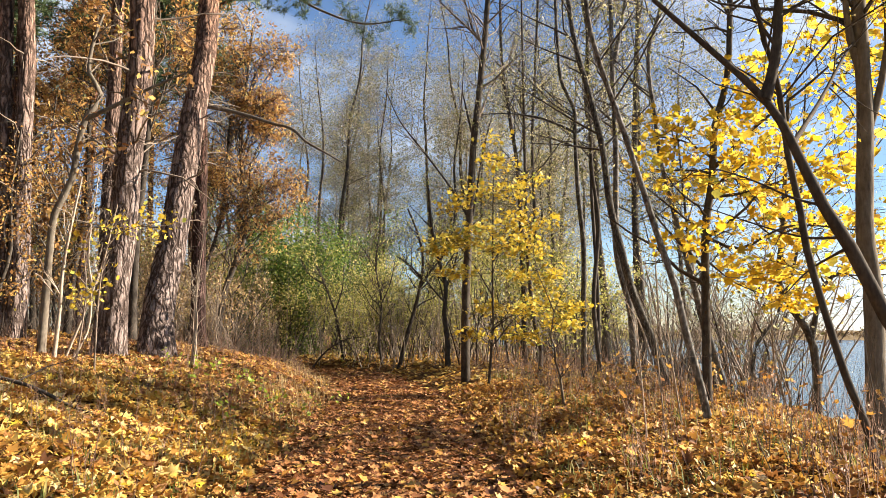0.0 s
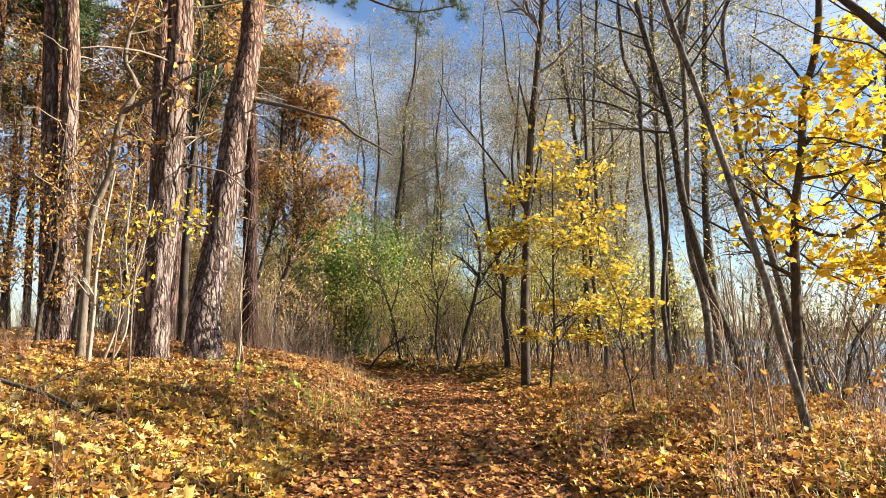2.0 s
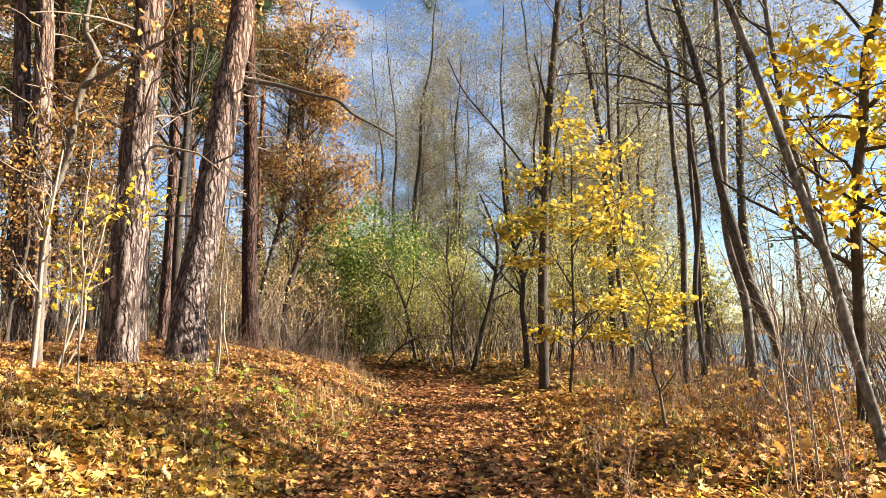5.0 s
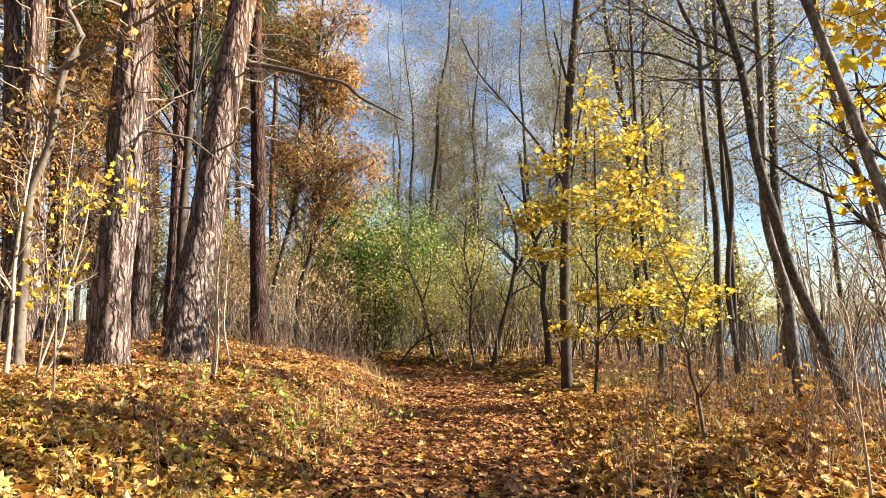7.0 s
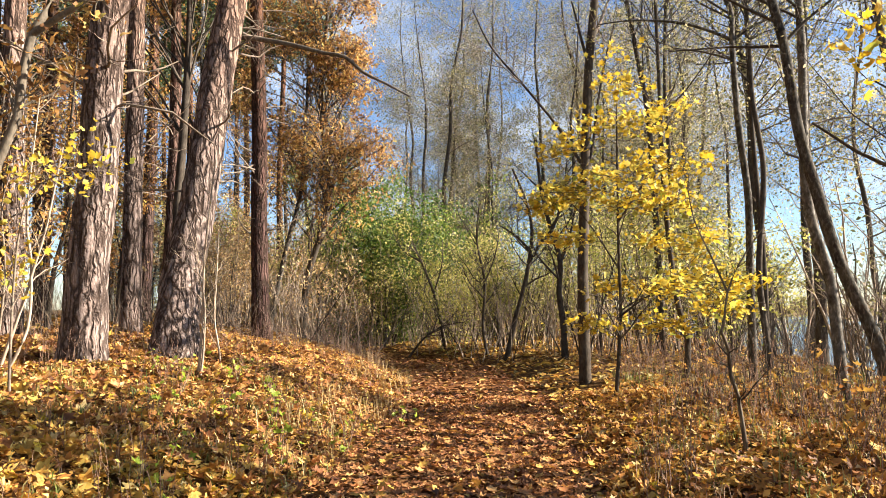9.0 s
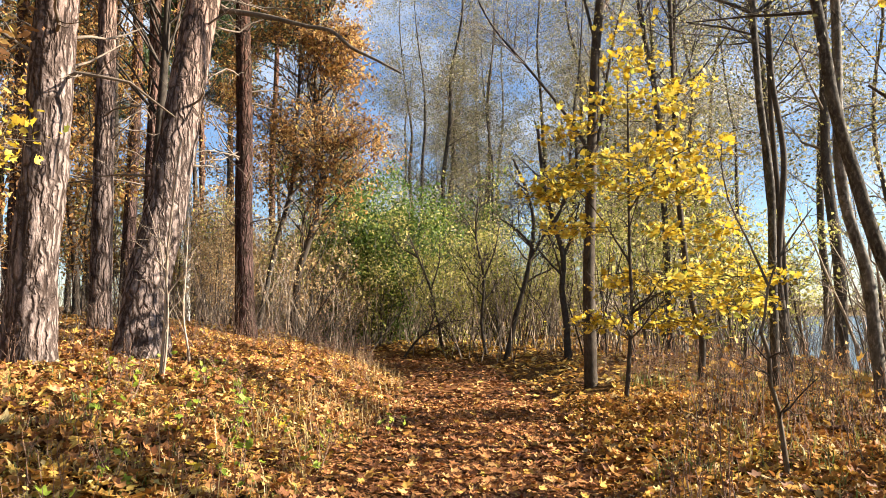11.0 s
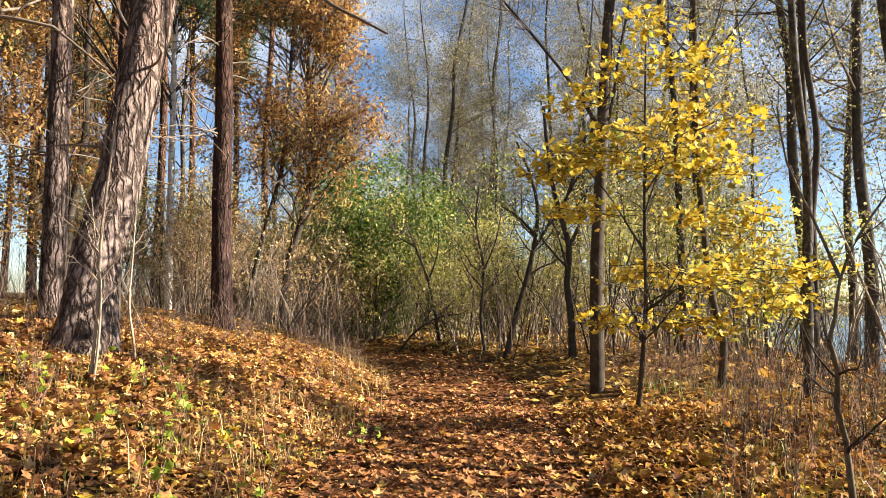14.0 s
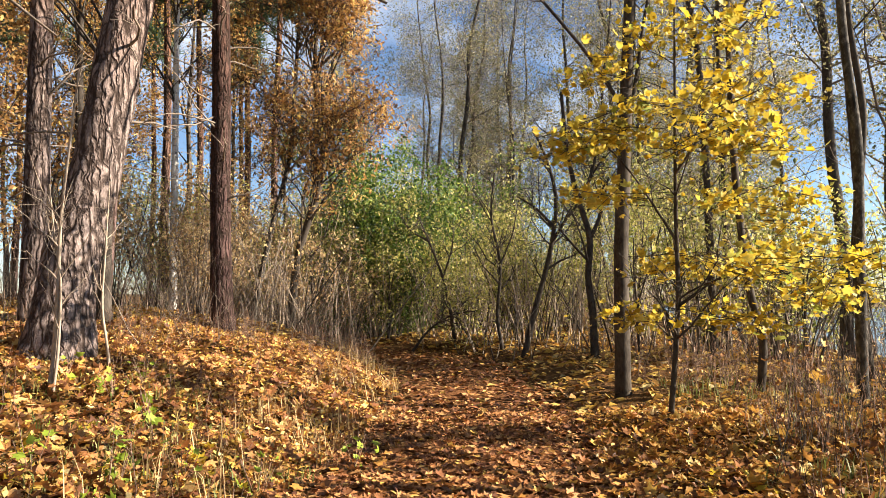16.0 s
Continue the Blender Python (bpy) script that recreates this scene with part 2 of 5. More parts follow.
L_VERGE = leaf_material("fallen_leaf_verge", [(0.0, (0.10, 0.04, 0.017)), (0.3, (0.31, 0.13, 0.036)), (0.65, (0.54, 0.28, 0.06)), (0.9, (0.68, 0.45, 0.10)), (1.0, (0.60, 0.46, 0.26))], 0.33, 0.6)
L_PATHLEAF = leaf_material("fallen_leaf_path", [(0.0, (0.09, 0.035, 0.017)), (0.35, (0.26, 0.105, 0.038)), (0.7, (0.43, 0.20, 0.068)), (0.92, (0.58, 0.34, 0.13)), (1.0, (0.64, 0.42, 0.08))], 0.15, 0.6)
L_GRASS = leaf_material("grass_blade", [(0.0, (0.09, 0.14, 0.03)), (0.5, (0.22, 0.24, 0.06)), (1.0, (0.48, 0.39, 0.16))], 0.35)
L_STRAW = leaf_material("dry_grass_blade", [(0.0, (0.34, 0.22, 0.09)), (0.6, (0.52, 0.38, 0.18)), (1.0, (0.62, 0.50, 0.26))], 0.3)
L_HERB = leaf_material("green_herb_leaf", [(0.0, (0.13, 0.27, 0.035)), (0.6, (0.32, 0.42, 0.05)), (1.0, (0.55, 0.52, 0.07))], 0.45)
m_water, wnt, wb = material("lake_water")
wb.inputs["Base Color"].default_value = (0.04, 0.08, 0.12, 1)
wb.inputs["Roughness"].default_value = 0.12
wb.inputs["Specular IOR Level"].default_value = 0.5
wn = noise_node(wnt, 1.6, 4.0, (1, 2.5, 1))
wbp = wnt.nodes.new("ShaderNodeBump")
wbp.inputs["Strength"].default_value, wbp.inputs["Distance"].default_value = 0.45, 0.3
wnt.links.new(wn.outputs["Fac"], wbp.inputs["Height"])
wnt.links.new(wbp.outputs["Normal"], wb.inputs["Normal"])
M_WATER = m_water

# ---- mesh tools ----


def mesh_of(name, verts, faces, smooth=False):
    """A mesh from arrays: verts (n, 3), faces (m, 3) or (m, 4)."""
    verts, faces = np.asarray(verts, np.float32), np.asarray(faces, np.int32)
    me = bpy.data.meshes.new(name)
    me.vertices.add(len(verts))
    me.vertices.foreach_set("co", verts.ravel())
    me.loops.add(faces.size)
    me.loops.foreach_set("vertex_index", faces.ravel())
    me.polygons.add(len(faces))
    me.polygons.foreach_set("loop_start", np.arange(0, faces.size, faces.shape[1], dtype=np.int32))
    if smooth:
        me.polygons.foreach_set("use_smooth", np.ones(len(faces), bool))
    me.update(calc_edges=True)
    return me


def part(name, me, mat, parent=None, label="", kind=""):
    ob = new(name, me)
    if mat is not None and not me.materials:
        me.materials.append(mat)
    if parent is not None:
        ob.parent = parent
    return tagged(ob, label, "", "", kind)


def thing(name, label, category, group="", at=(0, 0, 0), kind=""):
    ob = new(name)
    ob.location = at
    ob.empty_display_size = 0.2
    return tagged(ob, label, category, group, kind)


def unit(v):
    return v / np.maximum(np.linalg.norm(v, axis=-1, keepdims=True), 1e-9)


def tubes(P, R, sides, cap=False):
    """Tubes along polylines P (n, k, 3) with radii R (n, k)."""
    n, k, _ = P.shape
    T = unit(np.gradient(P, axis=1))
    ref = np.where(np.abs(T[..., 2:3]) > 0.9, np.array([1.0, 0.0, 0.0]), np.array([0.0, 0.0, 1.0]))
    U = unit(np.cross(T, ref))
    V = np.cross(T, U)
    a = np.arange(sides) * 2 * np.pi / sides
    ring = np.cos(a)[:, None] * U[:, :, None, :] + np.sin(a)[:, None] * V[:, :, None, :]
    verts = (P[:, :, None, :] + R[:, :, None, None] * ring).reshape(-1, 3)
    i = np.arange(n)[:, None, None] * k * sides + np.arange(k - 1)[None, :, None] * sides
    s = np.arange(sides)[None, None, :]
    s2 = (s + 1) % sides
    faces = np.stack([i + s, i + s2, i + sides + s2, i + sides + s], -1).reshape(-1, 4)
    return verts, faces


def curve_through(points, step=0.25):
    """A smooth polyline through a few points."""
    p = np.array(points, float)
    p = np.vstack([2 * p[0] - p[1], p, 2 * p[-1] - p[-2]])
    out = []
    for a, b, c, d in zip(p, p[1:], p[2:], p[3:]):
        m = max(2, int(np.linalg.norm(c - b) / step))
        t = np.linspace(0, 1, m, endpoint=False)[:, None]
        out.append(0.5 * (2 * b + (c - a) * t + (2 * a - 5 * b + 4 * c - d) * t**2 + (3 * b - a - 3 * c + d) * t**3))
    return np.vstack([*out, p[-2:-1]])


def trunk_mesh(points, r0, r1, sides=14, step=0.2, rough=0.03, flare=0.35, seed=0, lobes=5):
    """A trunk: tapered, flared and ridged at the foot, uneven all along."""
    rng = np.random.default_rng(seed)
    P = curve_through(points, step)
    s = np.linspace(0, 1, len(P))
    d = np.r_[0, np.cumsum(np.linalg.norm(np.diff(P, axis=0), axis=1))]
    R = r0 + (r1 - r0) * s
    verts, faces = tubes(P[None], R[None], sides)
    verts = verts.reshape(len(P), sides, 3)
    a = np.arange(sides) * 2 * np.pi / sides
    foot = flare * np.exp(-d / (r0 * 1.6))[:, None] * (1 + 0.45 * np.cos(lobes * a + rng.random() * 6))[None]
    bumps = rng.normal(0, rough, (len(P), sides))
    bumps = (bumps + np.roll(bumps, 1, 0) + np.roll(bumps, 1, 1)) / 1.7
    verts = P[:, None] + (verts - P[:, None]) * (1 + foot + bumps)[..., None]
    return mesh_of("trunk", verts.reshape(-1, 3), faces, True)


def sprout(rng, P, R, count, length, spread=0.9, up=0.15, wobble=0.18, s0=0.25, k=5, thin=0.55, s1=1.0):
    """Branches from polylines: count in all, each with k points."""
    n, kk, _ = P.shape
    seg = np.linalg.norm(np.diff(P, axis=1), axis=2).sum(1)
    idx = rng.choice(n, count, p=seg / seg.sum())
    s = s0 + (s1 - s0) * rng.random(count)
    f = s * (kk - 1)
    j = np.minimum(f.astype(int), kk - 2)
    w = (f - j)[:, None]
    base = P[idx, j] * (1 - w) + P[idx, j + 1] * w
    rad = (R[idx, j] * (1 - w[:, 0]) + R[idx, j + 1] * w[:, 0])
    T = unit(P[idx, j + 1] - P[idx, j])
    side = unit(np.cross(T, rng.normal(size=(count, 3))))
    D = unit(T * (1 - spread * 0.5) + side * spread + np.array([0, 0, up]))
    L = length * (0.55 + 0.9 * rng.random(count)) * (1.15 - 0.55 * s)
    pts = [base]
    for i in range(k - 1):
        D = unit(D + rng.normal(0, wobble, (count, 3)) + np.array([0, 0, up * 0.4]))
        pts.append(pts[-1] + D * (L / (k - 1))[:, None])
    Q = np.stack(pts, 1)
    r = np.minimum(rad * thin, 0.018 * L + 0.003)
    return Q, r[:, None] * np.linspace(1, 0.3, k)[None]


def resampled(points, k=24):
    P = curve_through(points, 0.2)
    d = np.r_[0, np.cumsum(np.linalg.norm(np.diff(P, axis=0), axis=1))]
    t = np.linspace(0, d[-1], k)
    return np.stack([np.interp(t, d, P[:, i]) for i in range(3)], 1)[None]


MAPLE = [(0, 0.64), (20, 0.37), (47, 0.60), (76, 0.33), (104, 0.44), (158, 0.24)]


def maple_leaf():
    out = [(math.sin(radians(a)) * r, math.cos(radians(a)) * r) for a, r in MAPLE]
    ring = out + [(-x, y) for x, y in reversed(out[1:])]
    v = [(0, -0.05, 0.0)] + [(x, y, 0.30 * (x * x + y * y) + 0.12 * abs(x)) for x, y in ring]
    n = len(ring)
    return np.array(v), np.array([(0, 1 + i, 1 + (i + 1) % n) for i in range(n)])


def kite_leaf(wide=0.32, fold=0.1):
    return np.array([(0, -0.5, 0), (wide, 0.0, fold), (0, 0.5, 0), (-wide, 0.0, fold)], float), np.array([(0, 1, 2), (0, 2, 3)])


def oak_leaf():
    ys = (-0.5, -0.28, -0.1, 0.08, 0.26, 0.5)
    ws = (0.03, 0.16, 0.13, 0.24, 0.19, 0.05)
    v = [(-w, y, 0.12 * math.sin(y * 5)) for y, w in zip(ys, ws)] + [(w, y, 0.12 * math.sin(y * 5) + 0.05) for y, w in zip(ys, ws)]
    f = []
    for i in range(5):
        f += [(i, i + 6, i + 7), (i, i + 7, i + 1)]
    return np.array(v), np.array(f)


def needle_tuft():
    v, f = [], []
    for i in range(7):
        a, b = i * 2.4, 0.5 + 0.12 * i
        d = np.array([math.cos(a) * math.sin(b), math.sin(a) * math.sin(b), math.cos(b)])
        q = np.array([-d[1], d[0], 0.1]) * 0.05
        j = len(v)
        v += [tuple(-q), tuple(q), tuple(d)]
        f.append((j, j + 1, j + 2))
    return np.array(v), np.array(f)


def scattered(rng, centres, size, template, flat=0.0, spread=0.5):
    """Many copies of a small leaf shape, turned at random; flat 1: lying on the ground."""
    tv, tf = template
    n = len(centres)
    N = rng.normal(size=(n, 3))
    N[:, 2] = np.abs(N[:, 2])
    N = unit(N * (1 - flat) + np.array([0, 0, 1.0]) * flat * 1.5)
    X = unit(np.cross(N, rng.normal(size=(n, 3))))
    Y = np.cross(N, X)
    sc = size * (1 - spread + 2 * spread * rng.random(n))
    # each leaf curls and folds by its own amount
    fold, curl = rng.uniform(0.6, 1.05, (n, 1, 1)), rng.uniform(-0.8, 2.6, (n, 1, 1))
    v = X[:, None] * tv[None, :, 0:1] * fold + Y[:, None] * tv[None, :, 1:2] + N[:, None] * tv[None, :, 2:3] * curl
    v = centres[:, None] + v * sc[:, None, None]
    f = tf[None] + (np.arange(n) * len(tv))[:, None, None]
    return v.reshape(-1, 3), f.reshape(-1, 3)


def along(rng, P, count, jitter=0.1, s0=0.3):
    """Random places along polylines."""
    n, k, _ = P.shape
    idx = rng.integers(0, n, count)
    f = (s0 + (1 - s0) * rng.random(count)) * (k - 1)
    j = np.minimum(f.astype(int), k - 2)
    w = (f - j)[:, None]
    return P[idx, j] * (1 - w) + P[idx, j + 1] * w + rng.normal(0, jitter, (count, 3))


T_MAPLE, T_KITE, T_OAK, T_NEEDLE = maple_leaf(), kite_leaf(), oak_leaf(), needle_tuft()

# ---- the lie of the land ----


def path_mid(y):
    return np.interp(y, [-10, 4, 8, 12, 16, 20, 24, 26, 28, 30, 34], [-0.5, -0.6, -1.0, -1.5, -2.1, -3.1, -4.8, -6.4, -9.6, -14.5, -26.0])


def path_half(y):
    return np.interp(y, [0, 12, 20, 26, 28, 30], [1.25, 1.3, 1.35, 1.8, 2.6, 3.2])


def height(x, y):
    """Ground level: a bank to the landward side, a low verge that falls to the lake on the other."""
    x, y = np.asarray(x, float), np.asarray(y, float)
    d = x - path_mid(y)
    h = path_half(y)
    l, r = np.maximum(-d - h, 0), np.maximum(d - h, 0)
    # beyond the bend the ground on the far side of the path stays level
    bank = 1.05 * (1 - np.exp(-l / 2.4)) + 0.03 * np.minimum(l, 30)
    verge = 0.26 * (1 - np.exp(-r / 0.7))
    t = np.clip((x - 3.4 + 0.10 * np.clip(y - 24, 0, 60)) / 6.5, 0, 1)
    verge = verge - 1.9 * t * t * (3 - 2 * t)
    z = bank + verge
    off = np.clip((np.abs(d) - h * 0.8) / 0.8, 0, 1)
    rough = 0.05 * np.sin(x * 2.3 + y * 0.9) * np.sin(y * 1.7 - x * 0.6) + 0.03 * np.sin(x * 5.1 - y * 3.3)
    return z + rough * (0.25 + 0.75 * off)


def on_ground(x, y, dip=0.05):
    return (float(x), float(y), float(height(x, y)) - dip)

# ---- ground, path, lake, far shore ----


def axis_steps(lo, hi, near_lo, near_hi, fine, growth=1.25):
    mid = list(np.arange(near_lo, near_hi, fine))
    up, s = [near_hi], fine
    while up[-1] < hi:
        s *= growth
        up.append(up[-1] + s)
    dn, s = [near_lo], fine
    while dn[-1] > lo:
        s *= growth
        dn.append(dn[-1] - s)
    return np.array(dn[:0:-1] + mid + up)


xs, ys = axis_steps(-900, 900, -9, 6, 0.16), axis_steps(-900, 1500, 2, 26, 0.16)
gx, gy = np.meshgrid(xs, ys)
gz = height(gx, gy)
dist_far = np.hypot(gx, gy)
idx = np.arange(gx.size).reshape(gx.shape)
quad = np.stack([idx[:-1, :-1], idx[:-1, 1:], idx[1:, 1:], idx[1:, :-1]], -1).reshape(-1, 4)
ground = part("ground", mesh_of("ground", np.stack([gx, gy, gz], -1).reshape(-1, 3), quad, True), M_SOIL)
tagged(ground, "brown leaf-littered woodland ground sloping to a lake", "ground", kind="structure")

py = np.arange(-12, 38, 0.2)
pu = np.linspace(-1, 1, 17)
prng = np.random.default_rng(5)
edge_l, edge_r = (np.convolve(prng.normal(0, 0.35, len(py) + 8), np.ones(9) / 9, "valid") for _ in range(2))
half = path_half(py)[:, None] * np.where(pu[None] < 0, 1 + edge_l[:, None], 1 + edge_r[:, None])
px_ = path_mid(py)[:, None] + pu[None] * half
pyy = np.repeat(py[:, None], len(pu), 1)
pz = height(px_, pyy) + 0.03 * (1 - np.abs(pu[None]) ** 3) - 0.018
pidx = np.arange(px_.size).reshape(px_.shape)
pquad = np.stack([pidx[:-1, :-1], pidx[:-1, 1:], pidx[1:, 1:], pidx[1:, :-1]], -1).reshape(-1, 4)
path_ob = part("path", mesh_of("path", np.stack([px_, pyy, pz], -1).reshape(-1, 3), pquad, True), M_PATH)
tagged(path_ob, "trodden woodland path covered in brown fallen leaves", "path", kind="structure")

LAKE = -0.9
lake = part("water", mesh_of("water", [(-40, -600, LAKE), (900, -600, LAKE), (900, 190, LAKE), (-40, 190, LAKE)], [(0, 1, 2, 3)]), M_WATER)
tagged(lake, "rippled blue-grey lake water in sunlight", "lake", kind="structure")

# far shore: a low ridge of ground with a ragged wood on it
fy = 190.0
sx = np.linspace(-30, 700, 200)
prof = [(0, LAKE - 0.3), (3, LAKE + 0.5), (12, 0.2), (60, 1.0), (200, 1.5)]
sv = [(x, fy + dy - 0.12 * max(0, x - 200), z) for x in sx for dy, z in prof]
sf = [(i * 5 + j, i * 5 + j + 1, i * 5 + j + 6, i * 5 + j + 5) for i in range(199) for j in range(4)]
shore = part("far_bank", mesh_of("far_bank", sv, sf, True), M_FAR)
tagged(shore, "low far bank of the lake under brown woods", "bank", kind="structure")
frng = np.random.default_rng(8)
n = 26000
fx = frng.uniform(-20, 600, n)
top = 3.2 + 1.6 * np.sin(fx * 0.11) + 1.1 * np.sin(fx * 0.31 + 1) + 0.8 * np.sin(fx * 0.9)
fc = np.stack([fx, fy + 4 + frng.uniform(0, 14, n) - 0.12 * np.maximum(0, fx - 200), LAKE + 0.6 + frng.random(n) ** 0.8 * top], 1)
v, f = scattered(frng, fc, 0.7, T_KITE)
wood = part("far_wood", mesh_of("far_wood", v, f), L_FAR)
tagged(wood, "distant strip of brown autumn woodland across the lake", "far wood", kind="stuff")

# ---- trees ----


def hand_tree(name, label, category, points, r0, r1, bark, seed, sides=14, rough=0.03, flare=0.35, limbs=(), group="", step=0.2):
    """A tree on a drawn trunk line, with drawn limbs (points, r0, r1). Returns the thing, its base and its trunk line."""
    base = np.array(points[0])
    base[2] = float(height(base[0], base[1])) - 0.06 - (0.9 * r0 if r0 > 0.1 else 0.0)
    pts = np.array(points, float)
    pts[0] = base
    t = thing(name, label, category, group, tuple(base))
    part("trunk", trunk_mesh(pts - base, r0, r1, sides, step, rough, flare, seed), bark, t)
    lines = [(resampled(pts - base), r0, r1)]
    for lp, a, b in limbs:
        q = np.array(lp, float) - base
        part("limb", trunk_mesh(q, a, b, 8, 0.15, 0.04, 0.15, seed + 1), M_OAKBARK if bark in (M_PINE, M_PINE_RED, M_PINE_SHADED) else bark, t)
        lines.append((resampled(q), a, b))
    return t, base, lines


def single(t, name, P, R, sides, mat, label=""):
    """Each branch or stem as a part of its own."""
    made = []
    for p, r in zip(P, R):
        v, f = tubes(p[None], r[None], sides)
        made.append(part(name, mesh_of(name, v, f, True), mat, t, label))
    return made


def add_branches(t, lines, seed, bark, levels, s0=0.35, sides=(5, 3, 3), s1=0.97, joined=False, stout=1.0):
    """Grows levels of branches (count, length, spread, up) on a tree's lines; joins each level into one part."""
    rng = np.random.default_rng(seed)
    P = np.concatenate([a for a, *_ in lines])
    R = np.concatenate([np.linspace(a, b, P.shape[1])[None] for _, a, b in lines])
    last, begin = P, s0
    for i, (count, length, spread, up) in enumerate(levels):
        P, R = sprout(rng, P, R, count, length, spread, up, 0.16 + 0.04 * i, begin, 5 if i < 2 else 3, s1=s1)
        R = R * stout
        if i == 0 and not joined:
            single(t, "branch", P, R, sides[0], bark)
        else:
            v, f = tubes(P, R, sides[min(i, 2)])
            part("fine_twig_mass" if joined or i > 1 else "twig_mass", mesh_of("twigs", v, f, True), bark, t, "", "stuff")
        last, begin = P, 0.15
    return last


def add_leaves(t, lines, seed, mat, count, size, template, jitter=0.08, name="crown", flat=0.0, s0=0.2):
    rng = np.random.default_rng(seed)
    v, f = scattered(rng, along(rng, lines, count, jitter, s0), size, template, flat)
    return part(name, mesh_of(name, v, f), mat, t, "", "stuff")


def extend(points, top):
    """Carries a trunk line on upwards to the height top, along its last lean."""
    p = np.array(points, float)
    d = unit(p[-1] - p[-2]) * 0.6 + np.array([0, 0, 0.5])
    n = int(max(1, (top - p[-1][2]) // 2.5))
    out = list(map(tuple, p))
    for i in range(n):
        out.append(tuple(np.array(out[-1]) + unit(d) * 2.5))
    return out


# big pines on the bank
def pine(points, r0, seed, bark=None, top=17.0, dead=26, label="tall pine trunk with furrowed grey-pink bark on the leafy bank", limbs=(), crown=1500, bough=False):
    pts = extend(points, top)
    t, base, lines = hand_tree("pine_tree", label, "pine tree", pts, r0, r0 * 0.45, bark or M_PINE, seed, 32, 0.028, 0.5, limbs, "pines on the bank", 0.12)
    rng = np.random.default_rng(seed + 50)
    P, R = lines[0][0], np.linspace(lines[0][1], lines[0][2], 24)[None]
    D, Rd = sprout(rng, P, R, dead, 1.3, 1.1, -0.05, 0.2, 0.16, 6, 0.12, 0.6)
    for k, ob in enumerate(single(t, "dead_branch", D, Rd, 5, M_TWIG, "thin grey dead branch")):
        D2, Rd2 = sprout(rng, D[k:k + 1], Rd[k:k + 1], 4, 0.5, 0.8, 0.0, 0.2, 0.2, 5, 0.5)
        single(ob, "dead_twig", D2, Rd2, 3, M_TWIG)
    C, Rc = sprout(rng, P, R, 26, 2.6, 1.1, 0.25, 0.15, 0.62, 5, 0.4)
    C2, Rc2 = sprout(rng, C, Rc, 160, 0.9, 0.9, 0.3, 0.15, 0.3, 5, 0.5)
    single(t, "branch", C, Rc, 5, M_PINE_RED)
    v, f = tubes(C2, Rc2, 3)
    part("twig_mass", mesh_of("twigs", v, f, True), M_PINE_RED, t, "", "stuff")
    if bough:
        B1, Rb1 = sprout(rng, lines[1][0], np.linspace(0.05, 0.015, 24)[None], 26, 0.7, 0.9, 0.1, 0.2, 0.35)
        B2, Rb2 = sprout(rng, B1, Rb1, 130, 0.3, 0.9, 0.1, 0.2, 0.2)
        for nm, q, r in (("side_twig_mass", B1, Rb1), ("end_twig_mass", B2, Rb2)):
            v, f = tubes(q, r, 3)
            part(nm, mesh_of(nm, v, f, True), M_DARK, t, "", "stuff")
        add_leaves(t, B2, seed + 8, L_NEEDLE, 1500, 0.13, T_NEEDLE, 0.05, "bough_foliage")
    # crown lies above the view; tufts oversized to block sky light
    add_leaves(t, C2, seed + 9, L_NEEDLE, crown, 0.5, T_NEEDLE, 0.15, "needle_foliage")
    return t


pine([(-8.86, 14.05, 1.06), (-8.81, 14.05, 2.16), (-8.83, 14.05, 2.97), (-8.90, 14.05, 4.94), (-8.92, 14.05, 6.54), (-9.04, 14.05, 8.19)], 0.19, 11, dead=22)
pine([(-6.01, 12.15, 1.05), (-5.96, 12.15, 2.11), (-5.87, 12.15, 3.00), (-5.83, 12.15, 4.25), (-5.72, 12.15, 5.53), (-5.72, 12.15, 6.86)], 0.24, 12, dead=30)
pine([(-6.24, 14.30, 0.87), (-6.33, 14.60, 1.81), (-6.27, 14.90, 2.95), (-6.20, 15.20, 4.59), (-6.17, 15.50, 5.88), (-6.10, 15.80, 7.23), (-6.17, 16.10, 8.65)], 0.30, 13, dead=24,
     limbs=[([(-6.41, 15.90, 6.18), (-5.92, 15.86, 6.11), (-5.20, 15.81, 5.93), (-4.50, 15.77, 5.69), (-4.15, 15.73, 5.59), (-3.80, 15.69, 5.28), (-3.41, 15.64, 5.05), (-3.02, 15.60, 4.81)], 0.05, 0.016)])
pine([(-7.50, 19.60, 0.96), (-7.59, 19.60, 3.14), (-7.61, 19.60, 5.50), (-7.69, 19.60, 7.93)], 0.20, 14, M_PINE_SHADED, dead=34, label="straight pine with shade-darkened red-brown bark beside the path",
     limbs=[([(-7.68, 19.60, 11.60), (-5.86, 19.60, 10.73), (-4.60, 19.60, 9.98), (-3.36, 19.60, 9.52), (-2.15, 19.60, 9.62)], 0.06, 0.015)], bough=True)
pine([(-8.20, 16.05, 1.06), (-8.20, 16.05, 2.59), (-8.21, 16.05, 3.70), (-8.22, 16.05, 6.52)], 0.175, 15, dead=20)
pine([(-9.16, 18.50, 1.04), (-9.04, 18.50, 3.34), (-9.00, 18.50, 5.83), (-9.03, 18.50, 8.38)], 0.14, 17, M_PINE_RED, dead=20, label="slender pine with red-brown bark in the wood", crown=700)
pine([(-9.09, 14.00, 1.18), (-9.17, 14.00, 3.30), (-9.33, 14.00, 6.62)], 0.16, 18, dead=14, label="pine with grey bark at the back of the bank", crown=700)

